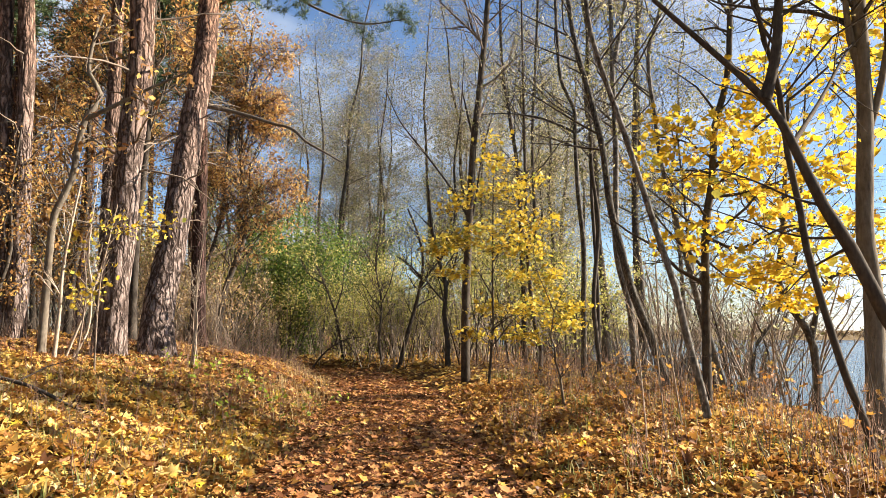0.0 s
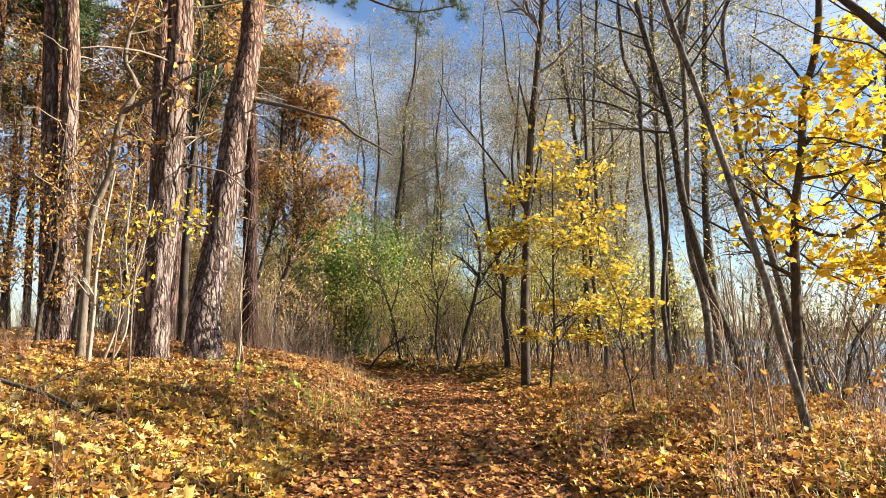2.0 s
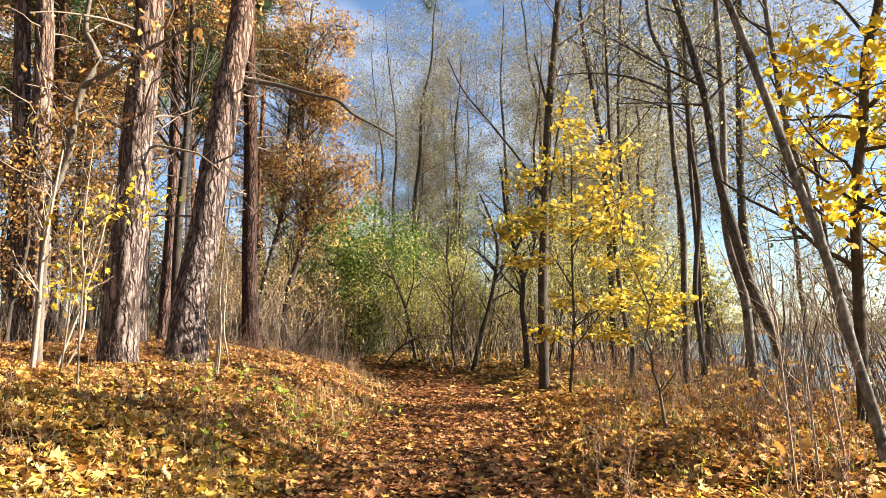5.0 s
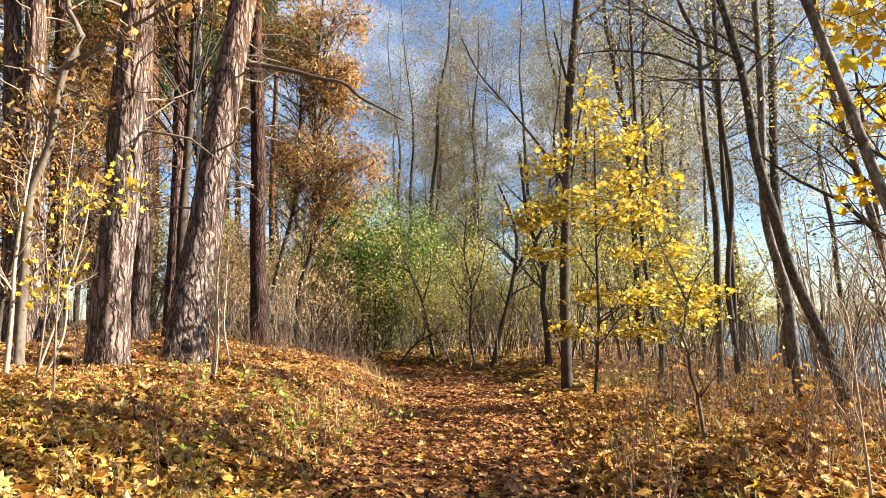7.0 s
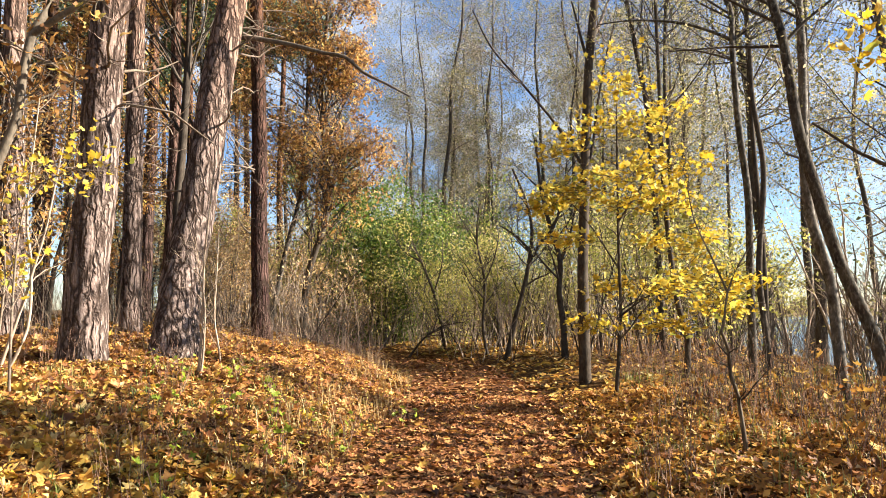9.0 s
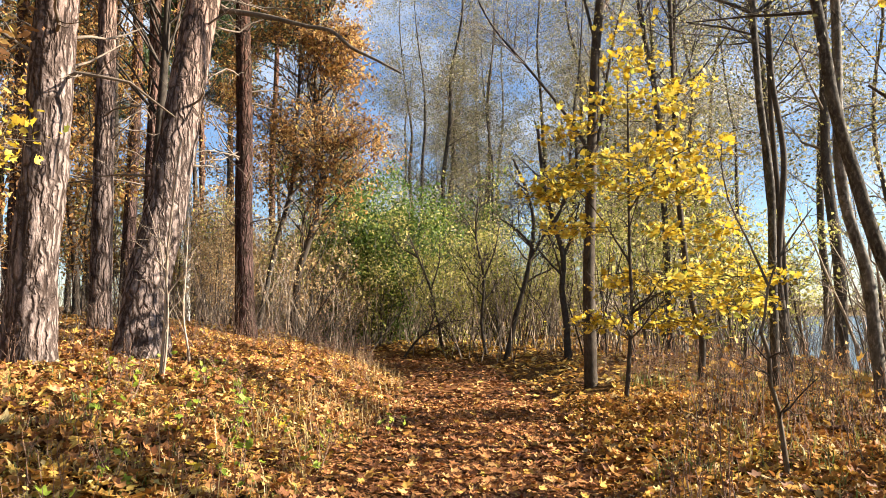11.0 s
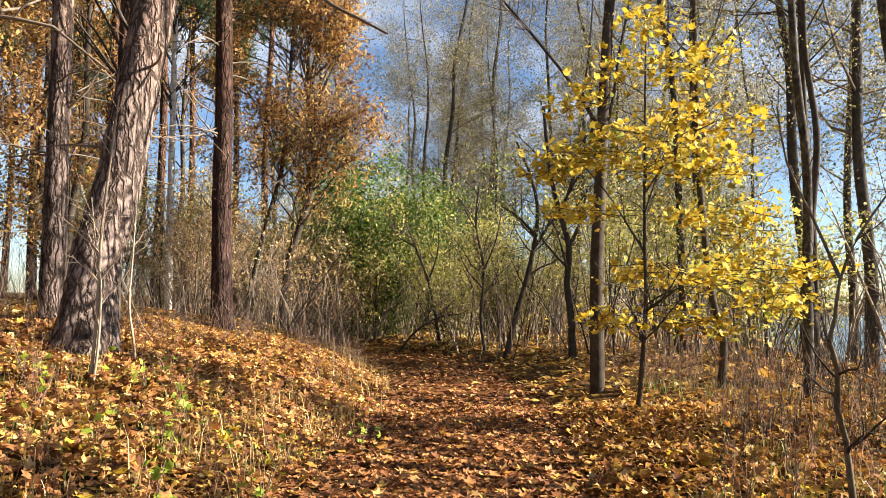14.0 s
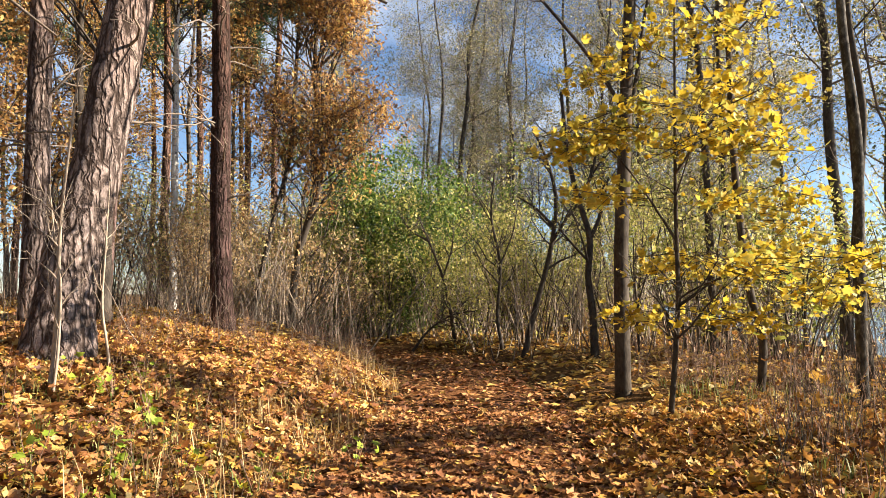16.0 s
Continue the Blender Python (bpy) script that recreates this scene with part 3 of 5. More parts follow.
# crooked young oak in front of the pines
oak_pts = [(-6.66, 11.40, 0.88), (-6.64, 11.40, 1.42), (-6.61, 11.40, 2.56), (-6.56, 11.40, 3.12), (-6.32, 11.40, 3.65), (-6.26, 11.40, 4.17), (-6.16, 11.40, 4.59)]
t, b, lines = hand_tree("crooked_oak", "crooked young oak with bent bare limbs before the pines", "oak tree", oak_pts, 0.065, 0.045, M_OAKBARK, 21, 10, 0.04, 0.5,
                        [([(-6.18, 11.40, 4.56), (-5.72, 11.40, 4.77), (-5.14, 11.40, 5.05), (-4.52, 11.40, 5.31)], 0.04, 0.012), ([(-6.16, 11.40, 4.59), (-5.93, 11.40, 4.95), (-6.15, 11.40, 5.31), (-6.09, 11.40, 5.87), (-5.95, 11.40, 6.29)], 0.04, 0.02)])
last = add_branches(t, lines, 22, M_OAKBARK, [(22, 0.9, 0.9, 0.1), (120, 0.4, 0.8, 0.1)], 0.4)
add_leaves(t, last, 23, L_OAK, 420, 0.11, T_OAK)

# alders and other lakeside trees
def lakeside(points, r0, seed, top=12.0, bark=None, limbs=(), label="slim leaning alder with bare twigs above the lake verge", leaves=500, nb=15, name="alder_tree", mat=None, size=0.06, s0=0.45):
    pts = extend(points, top)
    t, b, lines = hand_tree(name, label, name.replace("_", " "), pts, r0 * 0.78, r0 * 0.3, bark or M_ALDER, seed, 12, 0.035, 0.3, limbs, "trees on the lake side", 0.18)
    last = add_branches(t, lines, seed + 1, M_DARK, [(int(nb * 1.6), 1.9, 0.95, 0.15), (nb * 9, 0.85, 0.85, 0.05), (nb * 45, 0.42, 0.85, 0.0)], s0, stout=0.75)
    if leaves:
        add_leaves(t, last, seed + 2, mat or L_OLIVE, leaves * 4, size * 0.85, T_KITE, 0.06)
    return t, lines, last


lakeside([(2.42, 9.10, 0.47), (2.34, 9.10, 0.71), (2.20, 9.10, 1.29), (2.09, 9.10, 1.84), (1.95, 9.10, 2.30), (1.74, 9.10, 3.04), (1.54, 9.10, 3.71), (1.38, 9.10, 4.21), (1.24, 9.10, 4.71), (1.16, 9.10, 5.23)], 0.058, 31, 9, M_ALDER_PALE, leaves=250, nb=14, label="pale leaning alder stem beside the path verge", s0=0.5)
lakeside([(3.21, 14.30, 0.31), (2.93, 14.30, 1.18), (2.62, 14.30, 2.00), (2.41, 14.30, 2.85), (2.24, 14.30, 3.64), (2.13, 14.30, 4.65), (1.94, 14.30, 5.59), (1.68, 14.30, 6.63), (1.54, 14.30, 7.61)], 0.105, 32, 12, nb=8, leaves=120)
lakeside([(2.77, 14.90, 0.47), (2.71, 14.90, 1.11), (2.66, 14.90, 1.82), (2.44, 14.90, 2.90), (2.47, 14.90, 4.78), (2.44, 14.90, 6.48), (2.43, 14.90, 7.86)], 0.095, 33, 12, M_ALDER_PALE, nb=8, leaves=120, limbs=[([(2.48, 14.90, 6.59), (2.62, 14.90, 7.28), (2.73, 14.90, 7.86)], 0.05, 0.03)])
lakeside([(2.03, 16.90, 0.45), (2.05, 16.90, 1.88), (2.07, 16.90, 3.18), (1.97, 16.90, 4.42), (1.93, 16.90, 5.66), (1.92, 16.90, 6.24), (1.64, 16.90, 6.94), (1.57, 16.90, 7.82), (1.54, 16.90, 8.81)], 0.085, 34, 12, nb=10, leaves=250,
         limbs=[([(1.93, 16.90, 5.71), (1.63, 16.90, 5.88), (1.15, 16.90, 6.07), (0.46, 16.90, 6.18), (-0.15, 16.90, 6.17)], 0.03, 0.01), ([(1.97, 16.90, 5.72), (2.21, 16.90, 5.88), (2.69, 16.90, 6.10), (3.08, 16.90, 6.32)], 0.028, 0.01)])
lakeside([(4.09, 13.80, 0.35), (3.91, 13.80, 0.80), (3.74, 13.80, 1.45), (3.60, 13.80, 1.98), (3.43, 13.80, 2.74), (3.23, 13.80, 3.62), (3.08, 13.80, 4.30), (2.98, 13.80, 5.21), (2.90, 13.80, 5.98), (2.94, 13.80, 6.55), (3.17, 13.80, 7.34)], 0.075, 35, 11, M_ALDER_PALE, nb=8, leaves=120)
lakeside([(3.95, 14.00, 0.43), (3.85, 14.00, 1.02), (3.70, 14.00, 1.66), (3.60, 14.00, 2.40)], 0.055, 36, 7, nb=10, leaves=200)
lakeside([(1.12, 24.00, 0.40), (1.03, 24.00, 4.64), (0.92, 24.00, 6.64), (0.70, 24.00, 8.14), (0.46, 24.00, 10.04), (0.42, 24.00, 12.11)], 0.11, 38, 15, M_DARK, nb=14, leaves=400)
lakeside([(1.60, 26.00, 0.32), (1.58, 26.00, 5.36), (1.53, 26.00, 7.76), (1.64, 26.00, 10.21), (1.79, 26.00, 12.99)], 0.10, 39, 15, M_DARK, nb=14, leaves=400)
lakeside([(2.73, 19.20, 0.36), (2.63, 19.20, 1.29), (2.59, 19.20, 2.23), (2.74, 19.20, 3.97), (2.61, 19.20, 5.30), (2.59, 19.20, 6.20)], 0.08, 40, 13, M_DARK, nb=16)
lakeside([(2.74, 19.50, 0.17), (2.73, 19.50, 1.19), (2.72, 19.50, 2.64), (2.64, 19.50, 4.52), (2.62, 19.50, 5.78)], 0.075, 41, 13, M_DARK, nb=16)
lakeside([(1.14, 18.00, 0.30), (1.19, 18.00, 0.94), (1.04, 18.00, 1.65), (0.91, 18.00, 3.12), (0.88, 18.00, 4.61)], 0.07, 42, 12, M_DARK, nb=15)
lakeside([(5.00, 12.50, 0.19), (5.01, 12.50, 0.86), (4.92, 12.50, 1.33), (4.60, 12.50, 1.86), (4.51, 12.50, 2.27), (4.60, 12.50, 2.82)], 0.085, 43, 6.5, M_ALDER, limbs=[([(4.96, 12.50, 1.23), (5.18, 12.50, 2.03), (5.49, 12.50, 2.27), (5.82, 12.50, 2.37)], 0.05, 0.02)], nb=16, leaves=150, label="forked leaning tree at the water's edge")
lakeside([(4.29, 13.50, 0.61), (4.49, 13.50, 1.13), (4.79, 13.50, 1.51), (5.02, 13.50, 2.07), (5.18, 13.50, 2.54), (5.28, 13.50, 3.13)], 0.045, 44, 7, nb=10, leaves=100)
lakeside([(2.97, 6.60, 0.39), (2.87, 6.60, 0.65), (2.75, 6.60, 0.99), (2.60, 6.60, 1.55), (2.50, 6.60, 2.01), (2.47, 6.60, 2.28), (2.39, 6.60, 2.77), (2.35, 6.60, 3.25), (2.29, 6.60, 3.57), (2.19, 6.60, 4.05)], 0.042, 45, 6.5, M_DARK, nb=10, leaves=0, label="thin dark leaning stem beside the lake verge")
lakeside([(3.77, 8.20, 0.63), (3.76, 8.20, 0.86), (3.78, 8.20, 1.79), (3.74, 8.20, 2.37), (3.81, 8.20, 3.55), (3.81, 8.20, 4.58)], 0.125, 46, 11, M_OAKBARK, limbs=[([(3.83, 8.20, 3.84), (3.71, 8.20, 4.32), (3.68, 8.20, 4.75)], 0.05, 0.03), ([(3.79, 8.20, 3.26), (3.95, 8.20, 3.72), (4.10, 8.20, 4.37)], 0.045, 0.03)], nb=16, leaves=100)

# yellow maples
mp = [(3.03, 6.00, 0.58), (2.90, 6.00, 1.15), (2.76, 6.00, 1.46), (2.55, 6.00, 1.94), (2.38, 6.00, 2.24), (2.19, 6.00, 2.69), (2.01, 6.00, 3.02), (1.63, 6.00, 3.41), (1.23, 6.00, 3.80)]
t, b, lines = hand_tree("yellow_maple", "dark-limbed maple with bright yellow leaves over the verge", "maple tree", mp, 0.07, 0.016, M_DARK, 51, 12, 0.03, 0.3,
                        [([(2.01, 6.00, 3.02), (2.10, 6.00, 3.34), (2.14, 6.00, 3.77), (2.16, 6.00, 4.30)], 0.042, 0.025), ([(2.38, 6.00, 2.24), (2.36, 6.50, 2.39), (2.24, 7.00, 2.63), (2.01, 7.50, 2.84), (1.82, 8.00, 2.78)], 0.011, 0.004),
                         ([(2.50, 6.00, 2.01), (2.50, 6.67, 2.10), (2.34, 7.33, 2.31), (2.04, 8.00, 2.60)], 0.011, 0.004), ([(2.62, 6.20, 1.96), (2.92, 7.60, 1.90), (3.25, 9.00, 1.76)], 0.012, 0.005),
                         ([(2.19, 6.00, 2.69), (2.84, 7.00, 3.31), (3.58, 8.00, 4.13), (4.40, 9.00, 4.96)], 0.02, 0.008)])
br = add_branches(t, lines[1:], 52, M_DARK, [(26, 0.8, 0.9, 0.05), (110, 0.4, 0.8, 0.0)], 0.2)
add_leaves(t, br, 53, L_YELLOW, 60, 0.10, T_MAPLE)
dark_maple = t


def maple_cloud(t, seed, blobs, count, size, mat, name="crown", deep=1.0):
    """Leaves in flat sprays within a few loose ellipsoids (centre, radii)."""
    rng = np.random.default_rng(seed)
    pts = []
    for (c, r, share) in blobs:
        m = max(4, int(count * share / 14))
        u = unit(rng.normal(size=(m, 3))) * rng.random((m, 1)) ** 0.45
        hub = np.array(c) + u * np.array(r) * np.array([1, deep, 1])
        k = np.repeat(hub, 14, 0)
        k = k + rng.normal(0, 1, k.shape) * np.array([0.17, 0.17, 0.07])
        pts.append(k)
    pts = np.vstack(pts)
    v, f = scattered(rng, pts, size, T_MAPLE, 0.25)
    part(name, mesh_of(name, v - np.array(t.location), f), mat, t, "", "stuff")
    # spray twigs that carry the leaves
    hub = pts[::14]
    d = unit(rng.normal(size=hub.shape) * np.array([1, 1, 0.4]))
    s = np.linspace(-0.5, 0.5, 4)[None, :, None] * 0.8
    P = hub[:, None] + d[:, None] * s + rng.normal(0, 0.02, (len(hub), 4, 3))
    v, f = tubes(P, np.full((len(hub), 4), 0.004), 3)
    part("spray_mass", mesh_of("sprays", v - np.array(t.location), f), M_DARK, t, "", "stuff")


t, b, lines = hand_tree("yellow_maple", "maple crowded with bright yellow leaves near the lake", "maple tree", extend([(3.08, 11.50, 0.61), (3.10, 11.50, 1.72), (3.14, 11.50, 2.83), (3.25, 11.50, 3.50), (3.33, 11.50, 4.35), (3.53, 11.50, 5.09), (3.62, 11.50, 6.27)], 8), 0.065, 0.03, M_DARK, 56, 10, 0.03, 0.3,
                        [([(3.21, 11.50, 3.28), (3.62, 11.17, 3.29), (4.26, 10.83, 3.46), (4.85, 10.50, 3.53)], 0.025, 0.008), ([(3.26, 11.50, 3.69), (3.79, 11.33, 4.23), (4.54, 11.17, 4.83), (5.28, 11.00, 5.50)], 0.03, 0.01),
                         ([(3.14, 11.50, 2.70), (3.54, 11.27, 2.51), (4.16, 11.03, 2.79), (5.09, 10.80, 2.68)], 0.025, 0.007), ([(3.13, 11.50, 2.37), (3.52, 11.50, 2.04), (3.91, 11.50, 1.88)], 0.015, 0.006), ([(3.28, 11.50, 3.86), (2.87, 11.50, 4.12), (2.38, 11.50, 4.21)], 0.02, 0.007)])
add_branches(t, lines, 57, M_DARK, [(44, 1.2, 0.9, 0.05), (220, 0.5, 0.8, 0.0)], 0.15)
maple_cloud(t, 54, [((2.66, 11.00, 4.00), (0.63, 0.63, 0.63), 0.08), ((3.27, 11.00, 3.67), (0.71, 0.71, 0.71), 0.14), ((4.17, 11.00, 3.34), (0.95, 0.95, 0.87), 0.24), ((3.74, 11.00, 2.17), (0.55, 0.55, 0.55), 0.12), ((5.18, 11.00, 5.09), (0.63, 0.63, 0.87), 0.16), ((2.69, 11.00, 2.64), (0.39, 0.50, 0.39), 0.04), ((4.58, 11.00, 5.35), (0.71, 0.71, 0.63), 0.10), ((5.11, 11.00, 2.62), (0.39, 0.50, 0.71), 0.10), ((3.69, 11.00, 4.55), (0.47, 0.50, 0.47), 0.06), ((4.10, 11.00, 1.86), (0.47, 0.50, 0.39), 0.05)], 2900, 0.125, L_ORANGE, deep=2.8)

# upper leaves out of view, added to cast shade on the near left bank
maple_cloud(dark_maple, 55, [((2.6, 6.2, 4.7), (1.0, 1.0, 0.5), 0.3), ((3.7, 6.6, 5.0), (1.0, 1.0, 0.6), 0.3), ((3.4, 5.6, 3.9), (0.7, 0.7, 0.35), 0.2), ((1.8, 6.3, 5.0), (0.7, 0.8, 0.4), 0.2)], 1500, 0.125, L_ORANGE)

# young yellow maple with a straight slim trunk, ahead on the right verge
yt = extend([(-0.54, 18.00, 0.38), (-0.54, 18.00, 1.92), (-0.48, 18.00, 3.25), (-0.44, 18.00, 4.11), (-0.34, 18.00, 5.76), (-0.16, 18.00, 7.44), (0.01, 18.00, 9.36)], 12)
t, b, lines = hand_tree("maple_tree", "slim dark trunk with yellow maple sprays round it", "maple tree", yt, 0.105, 0.05, M_DARK, 61, 12, 0.03, 0.12,
                        [([(-0.51, 18.00, 4.07), (-0.94, 18.00, 4.80), (-1.55, 18.00, 5.62), (-2.11, 18.00, 6.36), (-2.45, 18.00, 7.10)], 0.03, 0.012), ([(-0.37, 18.00, 4.05), (-0.26, 18.00, 4.65), (-0.21, 18.00, 5.06), (-0.03, 18.00, 5.97), (0.13, 18.00, 6.57)], 0.03, 0.012),
                         ([(-0.35, 18.00, 5.89), (-0.47, 18.00, 6.42), (-0.61, 18.00, 7.07)], 0.03, 0.015)])
add_branches(t, lines, 62, M_TWIG, [(40, 1.7, 0.9, 0.25), (240, 0.7, 0.8, 0.1), (700, 0.35, 0.8, 0.0)], 0.45)
t, b, lines = hand_tree("maple_sapling", "young maple with bright yellow leaves on thin stems", "maple sapling",
                        [(-0.02, 15.80, 0.56), (0.08, 15.80, 1.37), (0.08, 15.80, 2.23), (0.09, 15.80, 3.27), (0.11, 15.80, 4.51)], 0.03, 0.01, M_DARK, 64, 8, 0.03, 0.3,
                        [([(0.08, 15.80, 2.05), (-0.35, 15.80, 2.76), (-0.81, 15.80, 3.31)], 0.015, 0.005), ([(0.09, 15.80, 2.75), (0.51, 15.80, 3.34), (0.94, 15.80, 3.58)], 0.015, 0.005), ([(0.07, 15.80, 1.37), (0.55, 15.80, 1.70), (1.04, 15.80, 1.86)], 0.015, 0.005)])
add_branches(t, lines, 65, M_DARK, [(30, 0.8, 0.9, 0.1), (120, 0.4, 0.8, 0.0)], 0.2)
maple_cloud(t, 66, [((-0.98, 15.34, 2.98), (0.29, 0.35, 0.14), 0.06),
    ((-0.53, 15.75, 3.16), (0.39, 0.39, 0.16), 0.08),
    ((-0.68, 16.22, 3.96), (0.34, 0.35, 0.24), 0.05),
    ((-0.16, 15.56, 4.25), (0.32, 0.35, 0.18), 0.03),
    ((0.25, 16.18, 4.89), (0.43, 0.43, 0.22), 0.05),
    ((0.17, 16.12, 5.35), (0.20, 0.35, 0.13), 0.02),
    ((0.45, 15.96, 4.18), (0.51, 0.51, 0.27), 0.07),
    ((0.62, 16.07, 3.57), (0.57, 0.57, 0.26), 0.09),
    ((-0.17, 15.33, 3.37), (0.29, 0.35, 0.16), 0.04),
    ((-0.70, 15.30, 2.46), (0.24, 0.35, 0.14), 0.04),
    ((0.20, 15.33, 2.99), (0.35, 0.35, 0.14), 0.05),
    ((0.78, 15.39, 2.96), (0.38, 0.38, 0.19), 0.06),
    ((1.13, 16.30, 2.48), (0.37, 0.37, 0.22), 0.05),
    ((0.52, 16.23, 2.57), (0.28, 0.35, 0.13), 0.03),
    ((0.06, 16.21, 1.81), (0.48, 0.48, 0.17), 0.06),
    ((0.67, 15.43, 1.78), (0.42, 0.42, 0.19), 0.07),
    ((1.20, 16.30, 2.03), (0.34, 0.35, 0.19), 0.04),
    ((1.53, 16.28, 1.53), (0.43, 0.43, 0.26), 0.07),
    ((1.62, 15.33, 1.77), (0.21, 0.35, 0.12), 0.03),
    ((0.58, 16.26, 1.26), (0.43, 0.43, 0.15), 0.05),
    ((-0.16, 15.31, 1.28), (0.26, 0.35, 0.12), 0.03),
    ((0.98, 15.94, 1.23), (0.24, 0.35, 0.13), 0.02),
    ((1.31, 16.09, 3.71), (0.24, 0.35, 0.15), 0.02),
    ((1.00, 16.28, 4.55), (0.22, 0.35, 0.13), 0.02)], 3400, 0.094, L_YELLOW)

# ---- woodland behind ----


def proto_at(ob, x, y, turn, s):
    return copy_thing(ob, pose(x, y, float(height(x, y)) - 0.08, 0, 0, turn) @ Matrix.Diagonal((s, s, s, 1)))


def bare_tree(seed, tall, r0, leaves, label, mat=None, bark=None, first=0.22, name="bare_tree", size=0.074):
    rng = np.random.default_rng(seed)
    pts = [(0, 0, 0)]
    lean = rng.normal(0, 0.05, 2)
    for i in range(9):
        pts.append((pts[-1][0] + lean[0] * tall / 9 + rng.normal(0, 0.13), pts[-1][1] + lean[1] * tall / 9 + rng.normal(0, 0.13), tall * (i + 1) / 9))
    t = thing(name, label, "tree", "trees of the wood behind")
    part("trunk", trunk_mesh(pts, r0, r0 * 0.08, 9, 0.5, 0.03, 0.3, seed), bark or M_DARK, t)
    last = add_branches(t, [(resampled(pts), r0, r0 * 0.25)], seed + 1, M_TWIG, [(29, 2.7, 1.1, 0.06), (270, 1.2, 0.95, 0.0)], first, (4, 3, 3), stout=0.55)
    last = add_branches(t, [(p[None], 0.006, 0.004) for p in last], seed + 4, M_TWIG, [(2200, 0.7, 0.9, -0.02)], 0.1, (3, 3, 3), joined=True)
    add_leaves(t, last, seed + 2, mat or L_OLIVE, leaves, size, T_KITE, 0.12)
    return t


def bush(seed, tall, wide, stems, leaves, mat, label, size=0.06, name="bush", template=None, jitter=0.1):
    rng = np.random.default_rng(seed)
    n = stems
    a = rng.random(n) * 6.283
    lean = rng.random(n) ** 0.7 * wide / tall
    base = np.stack([np.cos(a), np.sin(a), 0 * a], 1) * rng.random((n, 1)) * wide * 0.25
    L = tall * (0.6 + 0.4 * rng.random(n))
    k = 7
    s = np.linspace(0, 1, k)
    P = base[:, None] + np.stack([np.cos(a)[:, None] * lean[:, None] * s**1.4, np.sin(a)[:, None] * lean[:, None] * s**1.4, np.repeat(s[None], n, 0)], -1) * L[:, None, None]
    P += np.cumsum(rng.normal(0, 0.035, P.shape), 1) * (s > 0)[None, :, None]
    R = (0.006 + 0.022 * rng.random(n))[:, None] * np.linspace(1, 0.3, k)[None]
    t = thing(name, label, "bush", "thicket beyond the path")
    single(t, "stem", P[::3], R[::3], 5, M_PALE)
    single(t, "stem", P[1::3], R[1::3], 5, M_DARK)
    single(t, "stem", P[2::3], R[2::3], 5, M_TWIG)
    Q, Rq = sprout(rng, P, R, n * 5, tall * 0.28, 0.8, 0.15, 0.2, 0.25)
    W, Rw = sprout(rng, Q, Rq, n * 16, tall * 0.12, 0.8, 0.05, 0.2, 0.2, 3)
    for nm, q, r in (("branch_mass", Q, Rq), ("twig_mass", W, np.maximum(Rw, 0.0025))):
        v, f = tubes(q, r, 3)
        part(nm, mesh_of(nm, v, f, True), M_TWIG, t, "", "stuff")
    v, f = scattered(rng, np.vstack([along(rng, W, leaves * 3 // 5, jitter), along(rng, Q, leaves // 5, jitter), along(rng, P, leaves // 5, 0.25, 0.04)]), size, template or T_KITE)
    part("foliage", mesh_of("leaves", v, f), mat, t, "", "stuff")
    return t


wrng = np.random.default_rng(77)
protos = [bare_tree(100 + 7 * i, h, r, n, "bare slender tree with a few dull leaves in the wood") for i, (h, r, n) in
          enumerate([(19, 0.13, 8600), (21, 0.14, 8200), (17, 0.115, 9000), (15, 0.10, 8400)])]
spots = [(-9.2, 41), (-7.5, 37), (-6.6, 41.5), (-8.6, 46.5), (-10.5, 50.5), (-8.6, 43), (-5.6, 39), (-5.0, 37), (-3.2, 42), (-1.0, 39.5), (3.2, 40), (2.2, 43), (-2.2, 37.5), (3.4, 38), (5.0, 26), (6.2, 24.5),
         (-11.0, 47), (-7.0, 50), (0.5, 50), (0.8, 53), (-4.0, 55), (3.6, 24.2), (-0.4, 40), (-12.5, 37), (-14, 43), (1.6, 47), (-6.8, 45), (-3.0, 48), (-9.5, 54), (-0.5, 58), (-13.5, 51), (-17.0, 47), (-20, 54),
         (4.0, 42), (3.0, 48), (4.4, 45), (1.8, 56), (0.6, 60), (-1.0, 46), (4.8, 37), (3.4, 46), (2.6, 51.5), (-2.0, 63), (2.0, 52), (4.4, 22.6)]
for i, (x, y) in enumerate(spots):
    p = protos[i % 4]
    if i < 4:
        p.location = (x, y, float(height(x, y)) - 0.08)
        p.rotation_euler = (0, 0, i * 1.7)
    else:
        proto_at(p, x, y, wrng.uniform(0, 360), wrng.uniform(0.85, 1.15))

# green bush where the path bends, and the thicket round it
def place(ob, x, y, turn=0.0):
    ob.location = (x, y, float(height(x, y)) - 0.06)
    ob.rotation_euler = (0, 0, radians(turn))
    return ob


place(bush(201, 5.9, 3.6, 46, 40000, L_GREEN, "large bright green leafy bush at the bend of the path", 0.105, jitter=0.22), -7.9, 31.0)
place(bush(204, 3.6, 2.4, 28, 9000, L_GREEN, "spreading green skirt bush beside the large one", 0.09, jitter=0.2), -10.0, 30.6)
place(bush(205, 4.0, 2.4, 28, 5500, L_THICKET, "yellow-green bush before the large green one", 0.085, jitter=0.2), -5.6, 30.0)
place(bush(202, 5.6, 2.0, 26, 9000, L_GREEN, "tall thin green bush beside the larger one", 0.08), -4.9, 34.6)
place(bush(203, 1.0, 1.5, 30, 5000, L_GREEN, "low dark green shrub at the path's end", 0.07), -9.3, 29.9)
